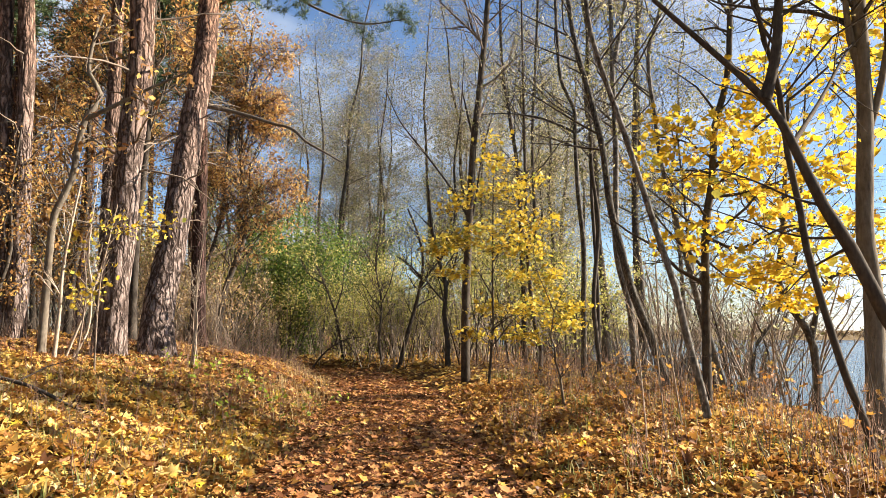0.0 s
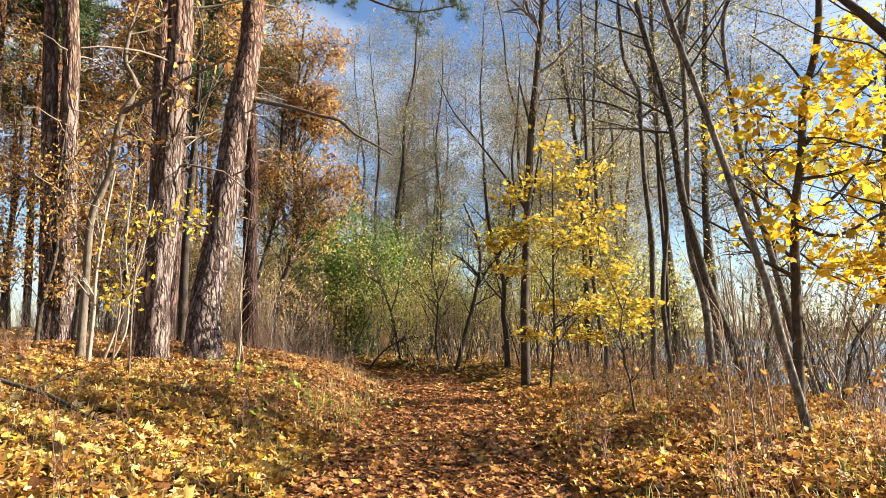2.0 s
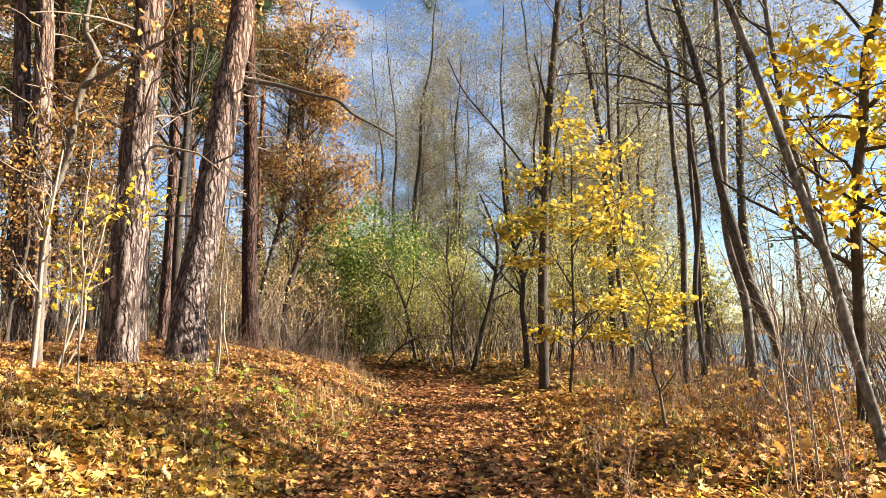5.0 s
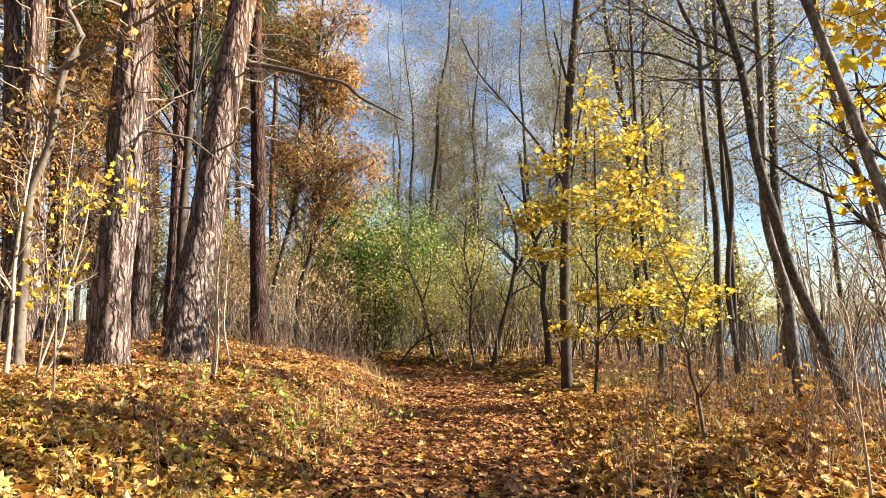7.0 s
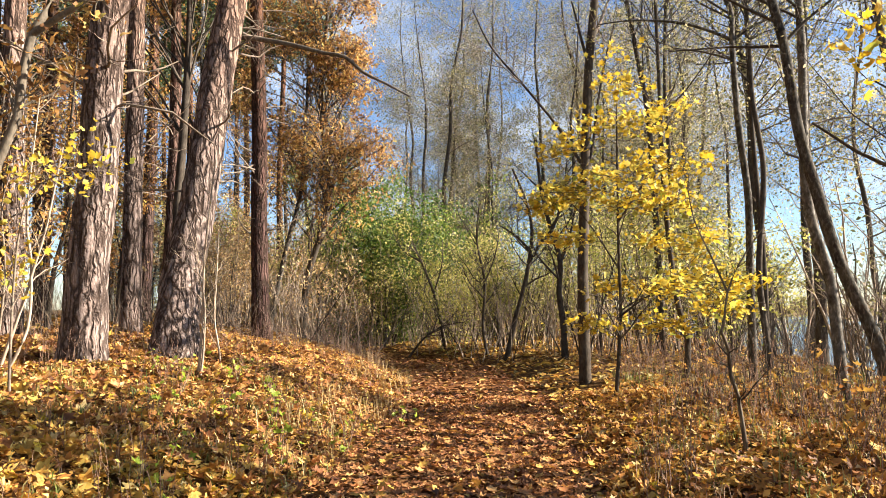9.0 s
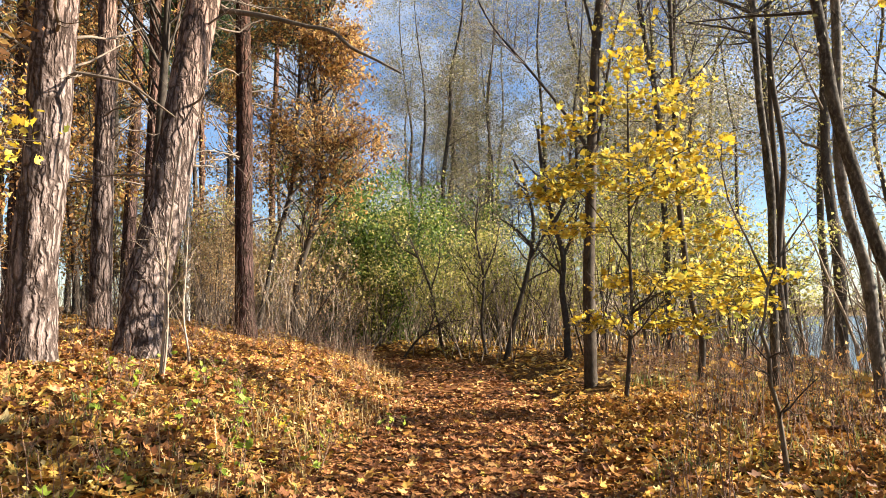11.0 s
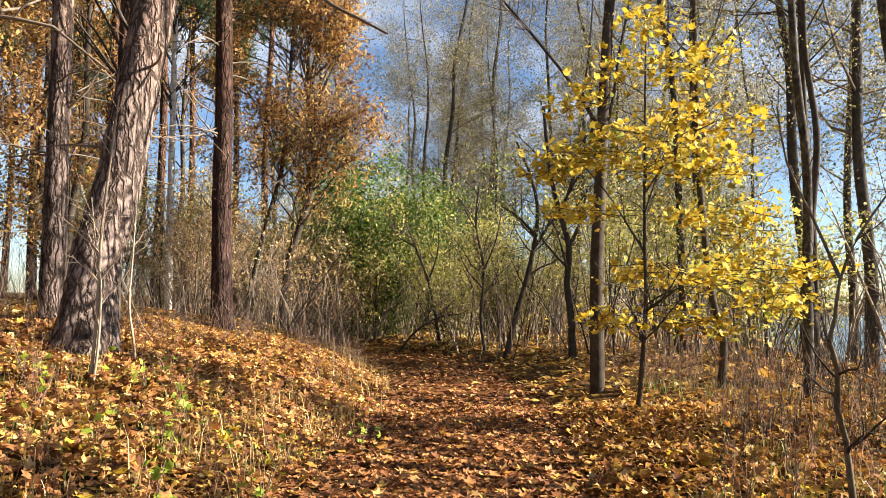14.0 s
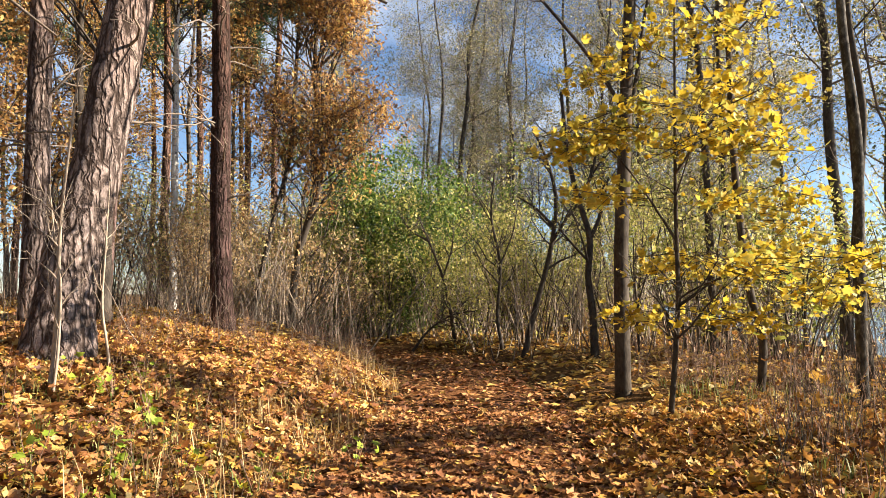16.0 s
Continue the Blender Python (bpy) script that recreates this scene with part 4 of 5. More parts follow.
th = [bush(210, 4.2, 2.2, 26, 4200, L_THICKET, "tangled thicket bush with thinning yellow-green leaves", 0.08),
      bush(211, 3.8, 2.3, 26, 4500, L_THICKET, "brown tangled thicket bush almost bare", 0.08),
      bush(212, 5.2, 2.2, 24, 5000, L_THICKET, "tall thin thicket bush with dull leaves", 0.08)]
rust = bush(214, 3.9, 2.0, 24, 2600, L_TAN, "low bush with thin pale brown leaves under the oak", 0.085)
place(rust, -9.4, 26.6)
for x, y, s in [(-11.0, 27.8, 1.1), (-8.9, 28.4, 0.8), (-10.6, 24.2, 0.85), (-12.4, 26.4, 1.15), (-13.4, 23.6, 1.1), (-9.9, 22.4, 0.7), (-11.9, 29.6, 1.2)]:
    proto_at(rust, x, y, wrng.uniform(0, 360), s)
lake_scrub = bush(213, 2.6, 1.7, 16, 260, L_OLIVE, "thin bare scrub at the water's edge", 0.06, "scrub")
place(lake_scrub, 4.9, 13.2)
for x, y, s in [(5.4, 16.5, 1.0), (4.6, 19.5, 1.1), (6.2, 22.0, 1.2), (4.2, 24.5, 1.2), (6.6, 27.0, 1.3), (4.9, 15.2, 1.3), (5.6, 18.6, 1.5), (5.0, 22.0, 1.6)]:
    proto_at(lake_scrub, x, y, wrng.uniform(0, 360), s)
tspots = [(-3.0, 28.2), (-10.4, 33.5), (-0.6, 27.5), (-1.6, 34.6), (-9.5, 33.0), (1.0, 25.0), (-3.2, 35.5), (4.6, 29.0), (-11.8, 32.0), (-6.2, 34.0), (2.4, 22.5), (-0.6, 34.5),
          (-3.4, 27.6), (-13.2, 29.0), (-10.6, 27.4), (-12.6, 25.2), (-15.0, 31.5), (-14.8, 24.0), (3.6, 32.0), (-8.6, 37), (-17, 28), (1.0, 37.0), (-8.0, 29.6), (-9.8, 30.6), (-5.8, 38.0), (-2.0, 38.5), (-12.0, 36.0), (-15.5, 36.0), (4.4, 38.0), (-19.0, 33.5), (-21, 39), (-3.8, 44), (-10.5, 42), (2.2, 45)]
for i, (x, y) in enumerate(tspots):
    if i < 3:
        place(th[i], x, y, 40 * i)
    else:
        proto_at(th[i % 3], x, y, wrng.uniform(0, 360), wrng.uniform(0.8, 1.1))

# dark crooked small trees before the thicket
def thicket_tree(points, r0, seed, limbs, leaves=700):
    t, b, lines = hand_tree("thicket_tree", "small dark crooked tree before the green thicket", "tree", points, r0, r0 * 0.4, M_DARK, seed, 9, 0.04, 0.3,
                            [(p, r0 * 0.55, r0 * 0.2) for p in limbs], "crooked trees at the path's end")
    last = add_branches(t, lines, seed + 1, M_DARK, [(20, 1.3, 0.85, 0.25), (130, 0.6, 0.8, 0.1), (420, 0.35, 0.8, 0.0)], 0.3)
    add_leaves(t, last, seed + 2, L_THICKET, leaves, 0.075, T_KITE, 0.08)


thicket_tree([(-2.89, 24.50, 0.28), (-2.65, 24.50, 1.08), (-2.41, 24.50, 1.92), (-2.23, 24.50, 2.68), (-2.12, 24.50, 3.59), (-2.28, 24.50, 4.44), (-2.62, 24.50, 5.30)], 0.075, 860, [[(-2.23, 24.50, 2.68), (-1.94, 24.50, 3.16), (-1.52, 24.50, 3.71), (-1.31, 24.50, 4.40)], [(-2.18, 24.50, 3.03), (-2.56, 24.50, 3.46), (-2.99, 24.50, 3.75)]])
thicket_tree([(-1.25, 23.50, 0.32), (-1.28, 23.50, 1.11), (-1.37, 23.50, 1.89), (-1.32, 23.50, 2.67), (-1.53, 23.50, 3.46), (-1.76, 23.50, 4.52), (-1.88, 23.50, 5.87)], 0.085, 870, [[(-1.32, 23.50, 2.67), (-1.10, 23.50, 3.18), (-0.92, 23.50, 3.96)], [(-1.53, 23.50, 3.46), (-1.24, 23.50, 4.11), (-1.10, 23.50, 5.16)]])
thicket_tree([(-5.36, 28.00, 0.13), (-5.48, 28.00, 1.00), (-5.71, 28.00, 2.02), (-6.12, 28.00, 3.05), (-6.42, 28.00, 3.75)], 0.055, 880, [[(-5.71, 28.00, 2.02), (-5.44, 28.00, 2.87), (-5.41, 28.00, 3.73)], [(-6.12, 28.00, 3.05), (-6.69, 28.00, 3.41), (-7.06, 28.00, 4.03)]])
thicket_tree([(-6.22, 26.50, 0.20), (-5.65, 26.50, 0.64), (-4.99, 26.50, 1.03), (-4.43, 26.50, 1.11)], 0.040, 890, [[(-4.99, 26.50, 1.03), (-4.59, 26.50, 0.41), (-4.35, 26.50, 0.18)]])
thicket_tree([(-9.09, 27.00, 0.34), (-9.20, 27.00, 1.34), (-9.31, 27.00, 2.53), (-9.60, 27.00, 3.55), (-9.46, 27.00, 4.58)], 0.060, 900, [[(-9.31, 27.00, 2.53), (-8.86, 27.00, 3.20), (-8.69, 27.00, 4.05)]])
thicket_tree([(-3.54, 25.50, 0.25), (-3.67, 25.50, 1.06), (-3.60, 25.50, 2.24), (-3.81, 25.50, 3.44), (-3.72, 25.50, 4.50)], 0.050, 910, [[(-3.60, 25.50, 2.24), (-3.30, 25.50, 2.98), (-3.15, 25.50, 3.73)]])

# brown-leaved oaks
def oak(seed, tall, r0, blobs, count, label, at, bark=None, trunk=None):
    t = thing("oak_tree", label, "oak tree", "brown oaks", at)
    rng = np.random.default_rng(seed)
    pts = trunk or [(0, 0, 0), (0.1, 0, tall * 0.2), (0.3, 0.1, tall * 0.4), (0.2, 0.2, tall * 0.65), (0.4, 0.1, tall)]
    part("trunk", trunk_mesh(pts, r0, r0 * 0.3, 10, 0.3, 0.03, 0.4, seed), bark or M_DARK, t)
    line = resampled(pts)
    limbs = []
    for c, r, share in blobs:
        for j in range(max(1, round(4 * share))):
            e = np.array(c) + unit(rng.normal(size=3)) * np.array(r) * 0.7
            s = line[0, int(np.clip((e[2] - 1.3) / tall * 23, 4, 22))]
            q = [tuple(s), tuple(s * 0.55 + e * 0.45 + rng.normal(0, 0.25, 3) + np.array([0, 0, 0.35])), tuple(e)]
            limbs.append(resampled(q, 12))
    P = np.concatenate(limbs)
    R = np.repeat(np.linspace(r0 * 0.2, 0.01, 12)[None], len(P), 0)
    single(t, "limb", P, R, 6, bark or M_DARK)
    Q, Rq = sprout(rng, P, R, len(P) * 12, 0.9, 1.0, 0.0, 0.2, 0.62)
    W, Rw = sprout(rng, Q, Rq, len(P) * 40, 0.5, 0.9, 0.0, 0.2, 0.2, 3)
    for nm, q, r in (("branch_mass", Q, Rq), ("twig_mass", W, Rw)):
        v, f = tubes(q, r, 3)
        part(nm, mesh_of(nm, v, f, True), M_DARK, t, "", "stuff")
    v, f = scattered(rng, along(rng, W, count, 0.1, 0.1), 0.10 if count > 5000 else 0.085, T_OAK if count > 5000 else T_KITE)
    part("crown", mesh_of("crown", v, f), L_OAK, t, "dense curled brown leaves", "stuff")
    return t


oak_at = np.array(on_ground(-9.4, 26.0))
oak(301, 12, 0.12, [(tuple(np.array(c) - oak_at), r, s) for c, r, s in [((-10.11, 25.00, 7.29), (0.66, 0.59, 0.26), 0.80),
    ((-9.07, 25.00, 6.91), (0.73, 0.66, 0.32), 1.00),
    ((-8.06, 25.00, 6.76), (0.81, 0.73, 0.35), 1.00),
    ((-7.16, 25.00, 6.55), (0.66, 0.59, 0.38), 1.00),
    ((-6.59, 25.00, 6.13), (0.38, 0.50, 0.44), 0.80),
    ((-9.57, 25.00, 6.14), (0.73, 0.66, 0.35), 0.90),
    ((-8.55, 25.00, 5.85), (0.81, 0.73, 0.38), 1.00),
    ((-7.56, 25.00, 5.61), (0.66, 0.59, 0.35), 1.00),
    ((-6.90, 25.00, 5.30), (0.41, 0.50, 0.38), 0.70),
    ((-9.90, 25.00, 5.36), (0.59, 0.53, 0.32), 0.60),
    ((-8.20, 25.00, 4.89), (0.66, 0.59, 0.26), 0.50),
    ((-7.22, 25.00, 4.47), (0.59, 0.53, 0.32), 0.35),
    ((-8.77, 25.00, 9.53), (0.66, 0.59, 0.38), 1.30),
    ((-7.92, 25.00, 8.90), (0.59, 0.53, 0.41), 1.30),
    ((-7.10, 25.00, 9.22), (0.47, 0.50, 0.44), 1.30),
    ((-9.47, 25.00, 10.25), (0.88, 0.79, 0.44), 1.30),
    ((-8.11, 25.00, 10.60), (1.03, 0.93, 0.51), 1.30),
    ((-6.95, 25.00, 10.64), (0.66, 0.59, 0.51), 1.30),
    ((-10.86, 25.00, 9.39), (0.66, 0.59, 0.66), 1.30),
    ((-11.18, 25.00, 8.10), (0.51, 0.50, 0.59), 0.70),
    ((-10.36, 25.00, 11.17), (0.88, 0.79, 0.59), 1.30),
    ((-8.81, 25.00, 11.82), (1.03, 0.93, 0.59), 1.30),
    ((-7.42, 25.00, 8.30), (0.32, 0.50, 0.38), 1.30)]], 18000,
    "oak full of dry brown leaves beside the path bend", tuple(oak_at), None, [(0, 0, 0), (0.2, 0, 2.2), (0.9, 0, 4.6), (0.6, 0.1, 7.5), (0.9, 0.1, 12)])
o2 = np.array(on_ground(*[(-8.28, 17.50, 1.09)][0][:2]))
oak(302, 12, 0.11, [(tuple(np.array(c) - o2), r, s) for c, r, s in [((-7.28, 17.50, 8.89), (0.90, 0.90, 0.64), 1.00), ((-10.08, 17.50, 8.53), (1.15, 1.15, 0.77), 1.00), ((-9.12, 17.50, 9.08), (1.15, 1.15, 0.77), 1.00), ((-10.59, 17.50, 7.40), (0.77, 0.77, 0.77), 1.00), ((-8.04, 17.50, 10.21), (1.54, 1.54, 0.77), 1.00)]], 5200,
    "oak behind pines with brown leaves hanging overhead", tuple(o2), None, [tuple(np.array(p) - o2) for p in [(-8.27, 17.50, 0.99), (-8.27, 17.50, 3.24), (-8.18, 17.50, 4.73), (-8.09, 17.50, 6.52), (-8.07, 17.50, 8.48), (-8.08, 17.50, 11.09)]])
bo = [oak(310, 9, 0.10, [((0.5, 0, 4.0), (1.6, 1.6, 1.4), 1), ((-0.6, 0.4, 6.0), (1.6, 1.6, 1.5), 1), ((0.4, 0, 8.0), (1.6, 1.6, 1.4), 1)], 3200, "young oak with rusty brown leaves in the wood", on_ground(-11.0, 19.5)),
      oak(311, 5.5, 0.05, [((0.3, 0, 2.0), (1.3, 1.3, 1.0), 1), ((-0.4, 0.2, 3.8), (1.3, 1.3, 1.2), 1)], 2000, "low young oak with rusty brown leaves", on_ground(-10.2, 16.4))]
for i, (x, y, s) in enumerate([(-13.5, 22.0, 1.0), (-16.0, 18.5, 1.1), (-14.0, 27.5, 1.1), (-18.0, 24.0, 1.2), (-20.5, 30.0, 1.3), (-12.6, 15.0, 1.0), (-17.0, 35.0, 1.3), (-23.0, 21.0, 1.3), (-11.5, 12.0, 0.9), (-24.0, 37.0, 1.4), (-13.0, 33.0, 1.1), (-20.0, 14.5, 1.2), (-27.0, 28.0, 1.4), (-16.0, 41.0, 1.4), (-30.0, 20.5, 1.4), (-27.0, 15.5, 1.3), (-33.0, 26.0, 1.5), (-25.0, 12.5, 1.2), (-34.0, 17.0, 1.5), (-36.0, 32.0, 1.6), (-31.0, 38.0, 1.5)]):
    proto_at(bo[0], x, y, wrng.uniform(0, 360), s)
for i, (x, y, s) in enumerate([(-12.0, 20.6, 1.0), (-13.6, 17.4, 1.1), (-15.4, 21.0, 1.2), (-9.0, 13.6, 0.8), (-16.6, 26.0, 1.2), (-10.8, 14.4, 0.8), (-14.6, 13.2, 1.0), (-18.4, 20.0, 1.3), (-12.8, 28.6, 1.0), (-20.0, 17.0, 1.4), (-22.5, 24.5, 1.5), (-25.0, 18.5, 1.6), (-21.5, 12.5, 1.3), (-28.0, 23.5, 1.7), (-24.0, 29.5, 1.6)]):
    proto_at(bo[1], x, y, wrng.uniform(0, 360), s)

# pines and a birch deeper in the wood
fp = []
for i in range(2):
    pts = [(0, 0, 0), (0.05, 0.05, 3), (0.1 * i, 0.1, 7), (0.1, 0, 12), (0.1, 0.1, 17)]
    t = thing("pine_tree", "distant straight pine with red-brown trunk in the wood", "pine tree", "pines deeper in the wood")
    part("trunk", trunk_mesh(pts, 0.15 + 0.03 * i, 0.07, 12, 0.4, 0.02, 0.3, 400 + i), M_PINE_RED, t)
    rr = np.random.default_rng(410 + i)
    line = resampled(pts)
    D, Rd = sprout(rr, line, np.full((1, 24), 0.1), 26, 1.3, 1.1, -0.05, 0.2, 0.15, 5, 0.12, 0.6)
    v, f = tubes(D, Rd, 4)
    part("dead_branch_mass", mesh_of("dead_branches", v, f, True), M_TWIG, t, "", "stuff")
    C, Rc = sprout(rr, line, np.full((1, 24), 0.1), 30, 2.3, 1.1, 0.2, 0.15, 0.68, 5, 0.3)
    C2, Rc2 = sprout(rr, C, Rc, 160, 0.9, 0.9, 0.2, 0.15, 0.3, 5, 0.5)
    for nm, q, r in (("branch_mass", C, Rc), ("twig_mass", C2, Rc2)):
        v, f = tubes(q, r, 3)
        part(nm, mesh_of(nm, v, f, True), M_PINE_RED, t, "", "stuff")
    # crowns mostly unseen, with enlarged tufts to hold off light from the sky
    add_leaves(t, C2, 420 + i, L_NEEDLE, 1300, 0.55, T_NEEDLE, 0.15, "needle_foliage")
    fp.append(t)
for i, (x, y) in enumerate([(-11.8, 18.0), (-12.4, 22.4), (-15.0, 19.6), (-13.4, 26.0), (-16.4, 23.0), (-18.6, 27.0), (-17.6, 17.0), (-20.0, 21.4), (-15.2, 30.4), (-21.5, 26.0), (-19.0, 33.0), (-23.6, 31.0), (-13.8, 16.0), (-22.0, 17.0), (-25.5, 24.0), (-17.8, 38.0), (-24.5, 36.0), (-28.0, 31.0), (-12.2, 30.4), (-30.0, 25.0), (-16.0, 14.4), (-27.5, 40.0), (-21.0, 43.0)]):
    if i < 2:
        place(fp[i], x, y)
    else:
        proto_at(fp[i % 2], x, y, wrng.uniform(0, 360), wrng.uniform(0.8, 1.15))

t, b, lines = hand_tree("birch_tree", "slim white-barked birch standing among pines", "birch tree", extend([(-11.89, 24.40, 1.30), (-11.90, 24.40, 2.35), (-11.93, 24.40, 5.67), (-11.96, 24.40, 9.24)], 13), 0.11, 0.05, M_BIRCH, 71, 12, 0.02, 0.3)
last = add_branches(t, lines, 72, M_DARK, [(30, 1.6, 0.7, 0.3), (200, 0.8, 0.8, -0.05), (500, 0.4, 0.8, -0.1)], 0.5)
add_leaves(t, last, 73, L_ORANGE, 500, 0.06, T_KITE)
t, b, lines = hand_tree("leaning_tree", "grey trunk leaning among brown thicket", "tree", extend([(-10.27, 25.50, 0.78), (-10.00, 25.50, 2.08), (-9.63, 25.50, 3.62), (-9.25, 25.50, 5.00), (-9.11, 25.50, 6.56)], 9), 0.085, 0.04, M_ALDER, 74, 10, 0.03, 0.3)
last = add_branches(t, lines, 75, M_TWIG, [(26, 1.7, 0.8, 0.3), (160, 0.8, 0.8, 0.1), (400, 0.4, 0.8, 0.0)], 0.4)
add_leaves(t, last, 76, L_OAK, 500, 0.09, T_KITE)

# behind and beside the walker the wood goes on unseen, added to block skylight
for i, (x, y) in enumerate([(-7.5, -3.0), (-11.0, 2.0), (-5.0, -9.0), (-9.5, -12.0), (3.6, -7.0), (5.0, -13.0), (2.6, -19.0), (6.0, -4.5)]):
    proto_at(protos[i % 4], x, y, wrng.uniform(0, 360), wrng.uniform(0.85, 1.1))
for i, (x, y) in enumerate([(-9.8, 5.5), (-12.5, 8.5), (-14.5, 5.0), (-10.5, -2.0), (-15.5, -2.0), (-8.0, -7.5), (-13.0, -15.0), (-17.5, 9.5), (-20.0, 0.0), (-6.5, -14.5), (-18.0, -8.0), (-21.5, 8.0)]):
    proto_at(fp[i % 2], x, y, wrng.uniform(0, 360), wrng.uniform(0.85, 1.15))
for i, (x, y) in enumerate([(-8.6, 2.6), (-12.6, 5.0), (-10.0, -5.5), (-15.0, 11.0), (-6.2, -6.0), (-16.5, 6.5), (-9.0, -17.0), (3.4, -10.5)]):
    proto_at(bo[i % 2], x, y, wrng.uniform(0, 360), wrng.uniform(0.9, 1.3))

# unseen dense pine wood, added to shade the bank from behind and landward
drng = np.random.default_rng(90)
for i in range(46):
    x, y = drng.uniform(-40, -13), drng.uniform(-26, 12)
    if i % 3 == 0:
        x, y = drng.uniform(-14, 8), drng.uniform(-30, -9)
    if abs(x - float(path_mid(y))) > 2.2:
        proto_at(fp[i % 2] if i % 4 else bo[0], x, y, drng.uniform(0, 360), drng.uniform(0.9, 1.3))

# saplings at the edge of the bank and on the verge
def sapling(points, r0, seed, label, bark=None, leaves=0, mat=None, nb=10, blen=0.5):
    t, b, lines = hand_tree("sapling", label, "sapling", points, r0, r0 * 0.35, bark or M_TWIG, seed, 6, 0.04, 0.2, (), "saplings by the path", 0.1)
    last = add_branches(t, lines, seed + 1, bark or M_TWIG, [(nb, blen, 0.8, 0.3), (nb * 4, blen * 0.45, 0.8, 0.1)], 0.3, (4, 3, 3))
    if leaves:
        add_leaves(t, last, seed + 2, mat or L_YELLOW, leaves, 0.07, T_MAPLE)


bare = "thin bare sapling growing from the leafy bank"
sapling([(-6.08, 11.00, 0.57), (-5.81, 11.00, 1.55), (-5.67, 11.00, 1.97), (-5.54, 11.00, 2.39), (-5.38, 11.00, 3.17)], 0.02, 501, bare, M_PALE)
sapling([(-6.00, 11.00, 0.57), (-5.73, 11.00, 1.34), (-5.71, 11.00, 1.97), (-5.78, 11.00, 2.54), (-5.68, 11.00, 3.70)], 0.018, 504, bare, M_PALE)
sapling([(-4.99, 12.90, 0.45), (-4.96, 12.90, 0.85), (-4.93, 12.90, 1.29), (-4.92, 12.90, 1.79), (-4.91, 12.90, 2.19), (-4.85, 12.90, 2.75), (-4.78, 12.90, 3.38)], 0.02, 507, bare, M_PALE)
sapling([(-4.95, 12.90, 0.52), (-4.90, 12.90, 1.07), (-4.90, 12.90, 1.63), (-4.97, 12.90, 1.96), (-5.04, 12.90, 2.42)], 0.015, 510, bare, M_PALE)
sapling([(-5.28, 14.00, 0.53), (-5.33, 14.00, 1.01), (-5.40, 14.00, 1.40), (-5.38, 14.00, 1.91), (-5.35, 14.00, 2.63)], 0.016, 513, bare, M_PALE)
sapling([(-5.74, 10.20, 0.82), (-5.69, 10.20, 1.57), (-5.66, 10.20, 2.28), (-5.48, 10.20, 3.41)], 0.03, 522, "thin grey sapling before the pines", M_PALE)
sapling([(-5.17, 10.20, 0.83), (-5.17, 10.20, 1.55), (-5.13, 10.20, 2.17), (-5.02, 10.20, 2.56), (-4.70, 10.20, 2.72), (-4.36, 10.20, 2.79)], 0.014, 531, "thin sapling with rows of pale yellow leaves", leaves=150, mat=L_YELLOW, nb=16, blen=0.6)
sapling([(-5.56, 10.40, 0.75), (-5.49, 10.40, 1.32), (-5.45, 10.40, 1.90), (-5.51, 10.40, 2.49), (-5.39, 10.40, 2.90)], 0.013, 534, "thin sapling with rows of pale yellow leaves", leaves=90, mat=L_YELLOW, nb=12, blen=0.5)
vlab = "thin pale sapling rising from dry stems by the lake"
t, b, lines = hand_tree("sapling", "crooked dark sapling forking above dry lakeside stems", "sapling", [(1.09, 11.58, 0.51), (1.01, 11.46, 0.73), (0.94, 11.34, 0.91), (0.92, 11.22, 1.12), (0.85, 11.10, 1.29)], 0.021, 0.013, M_OAKBARK, 540, 8, 0.04, 0.2,
                        [([(0.85, 11.10, 1.29), (0.88, 11.10, 1.40), (0.91, 11.10, 1.60), (1.00, 11.10, 1.82), (1.13, 11.10, 2.02), (1.21, 11.10, 2.13)], 0.011, 0.004), ([(0.91, 11.10, 1.61), (0.79, 11.10, 1.92), (0.67, 11.10, 2.22), (0.63, 11.10, 2.52)], 0.009, 0.004)], "saplings by the path", 0.1)
add_branches(t, lines, 541, M_DARK, [(12, 0.5, 0.8, 0.2), (50, 0.25, 0.8, 0.1)], 0.3, (4, 3, 3))
sapling([(1.64, 8.60, 0.87), (1.57, 8.60, 1.16), (1.55, 8.60, 1.46), (1.50, 8.60, 1.58), (1.38, 8.60, 1.74)], 0.011, 552, vlab, M_PALE, nb=10)
sapling([(1.96, 9.20, 0.76), (1.88, 9.20, 1.23), (1.84, 9.20, 1.53), (1.81, 9.20, 1.80)], 0.011, 555, vlab, M_PALE, nb=10)
sapling([(2.11, 9.00, 0.47), (2.01, 9.00, 0.96), (1.95, 9.00, 1.51), (1.90, 9.00, 1.95)], 0.011, 558, vlab, M_PALE, nb=10)

# ---- undergrowth and fallen leaves ----


def strewn(rng, n, x0, x1, y0, y1, keep):
    x, y = rng.uniform(x0, x1, n), rng.uniform(y0, y1, n)
    ok = keep(x, y)
    return x[ok], y[ok]


def off_path(x, y):
    return np.abs(x - path_mid(y)) > path_half(y) * 0.93


def litter(name, label, seed, n, x0, x1, y0, y1, keep, size, mat, template, flat=0.62, lift=0.03):
    rng = np.random.default_rng(seed)
    x, y = strewn(rng, n, x0, x1, y0, y1, keep)
    c = np.stack([x, y, height(x, y) + 0.012 + rng.random(len(x)) * lift], 1)
    v, f = scattered(rng, c, size, template, flat)
    return tagged(part(name, mesh_of(name, v, f), mat), label, "fallen leaves", kind="stuff")


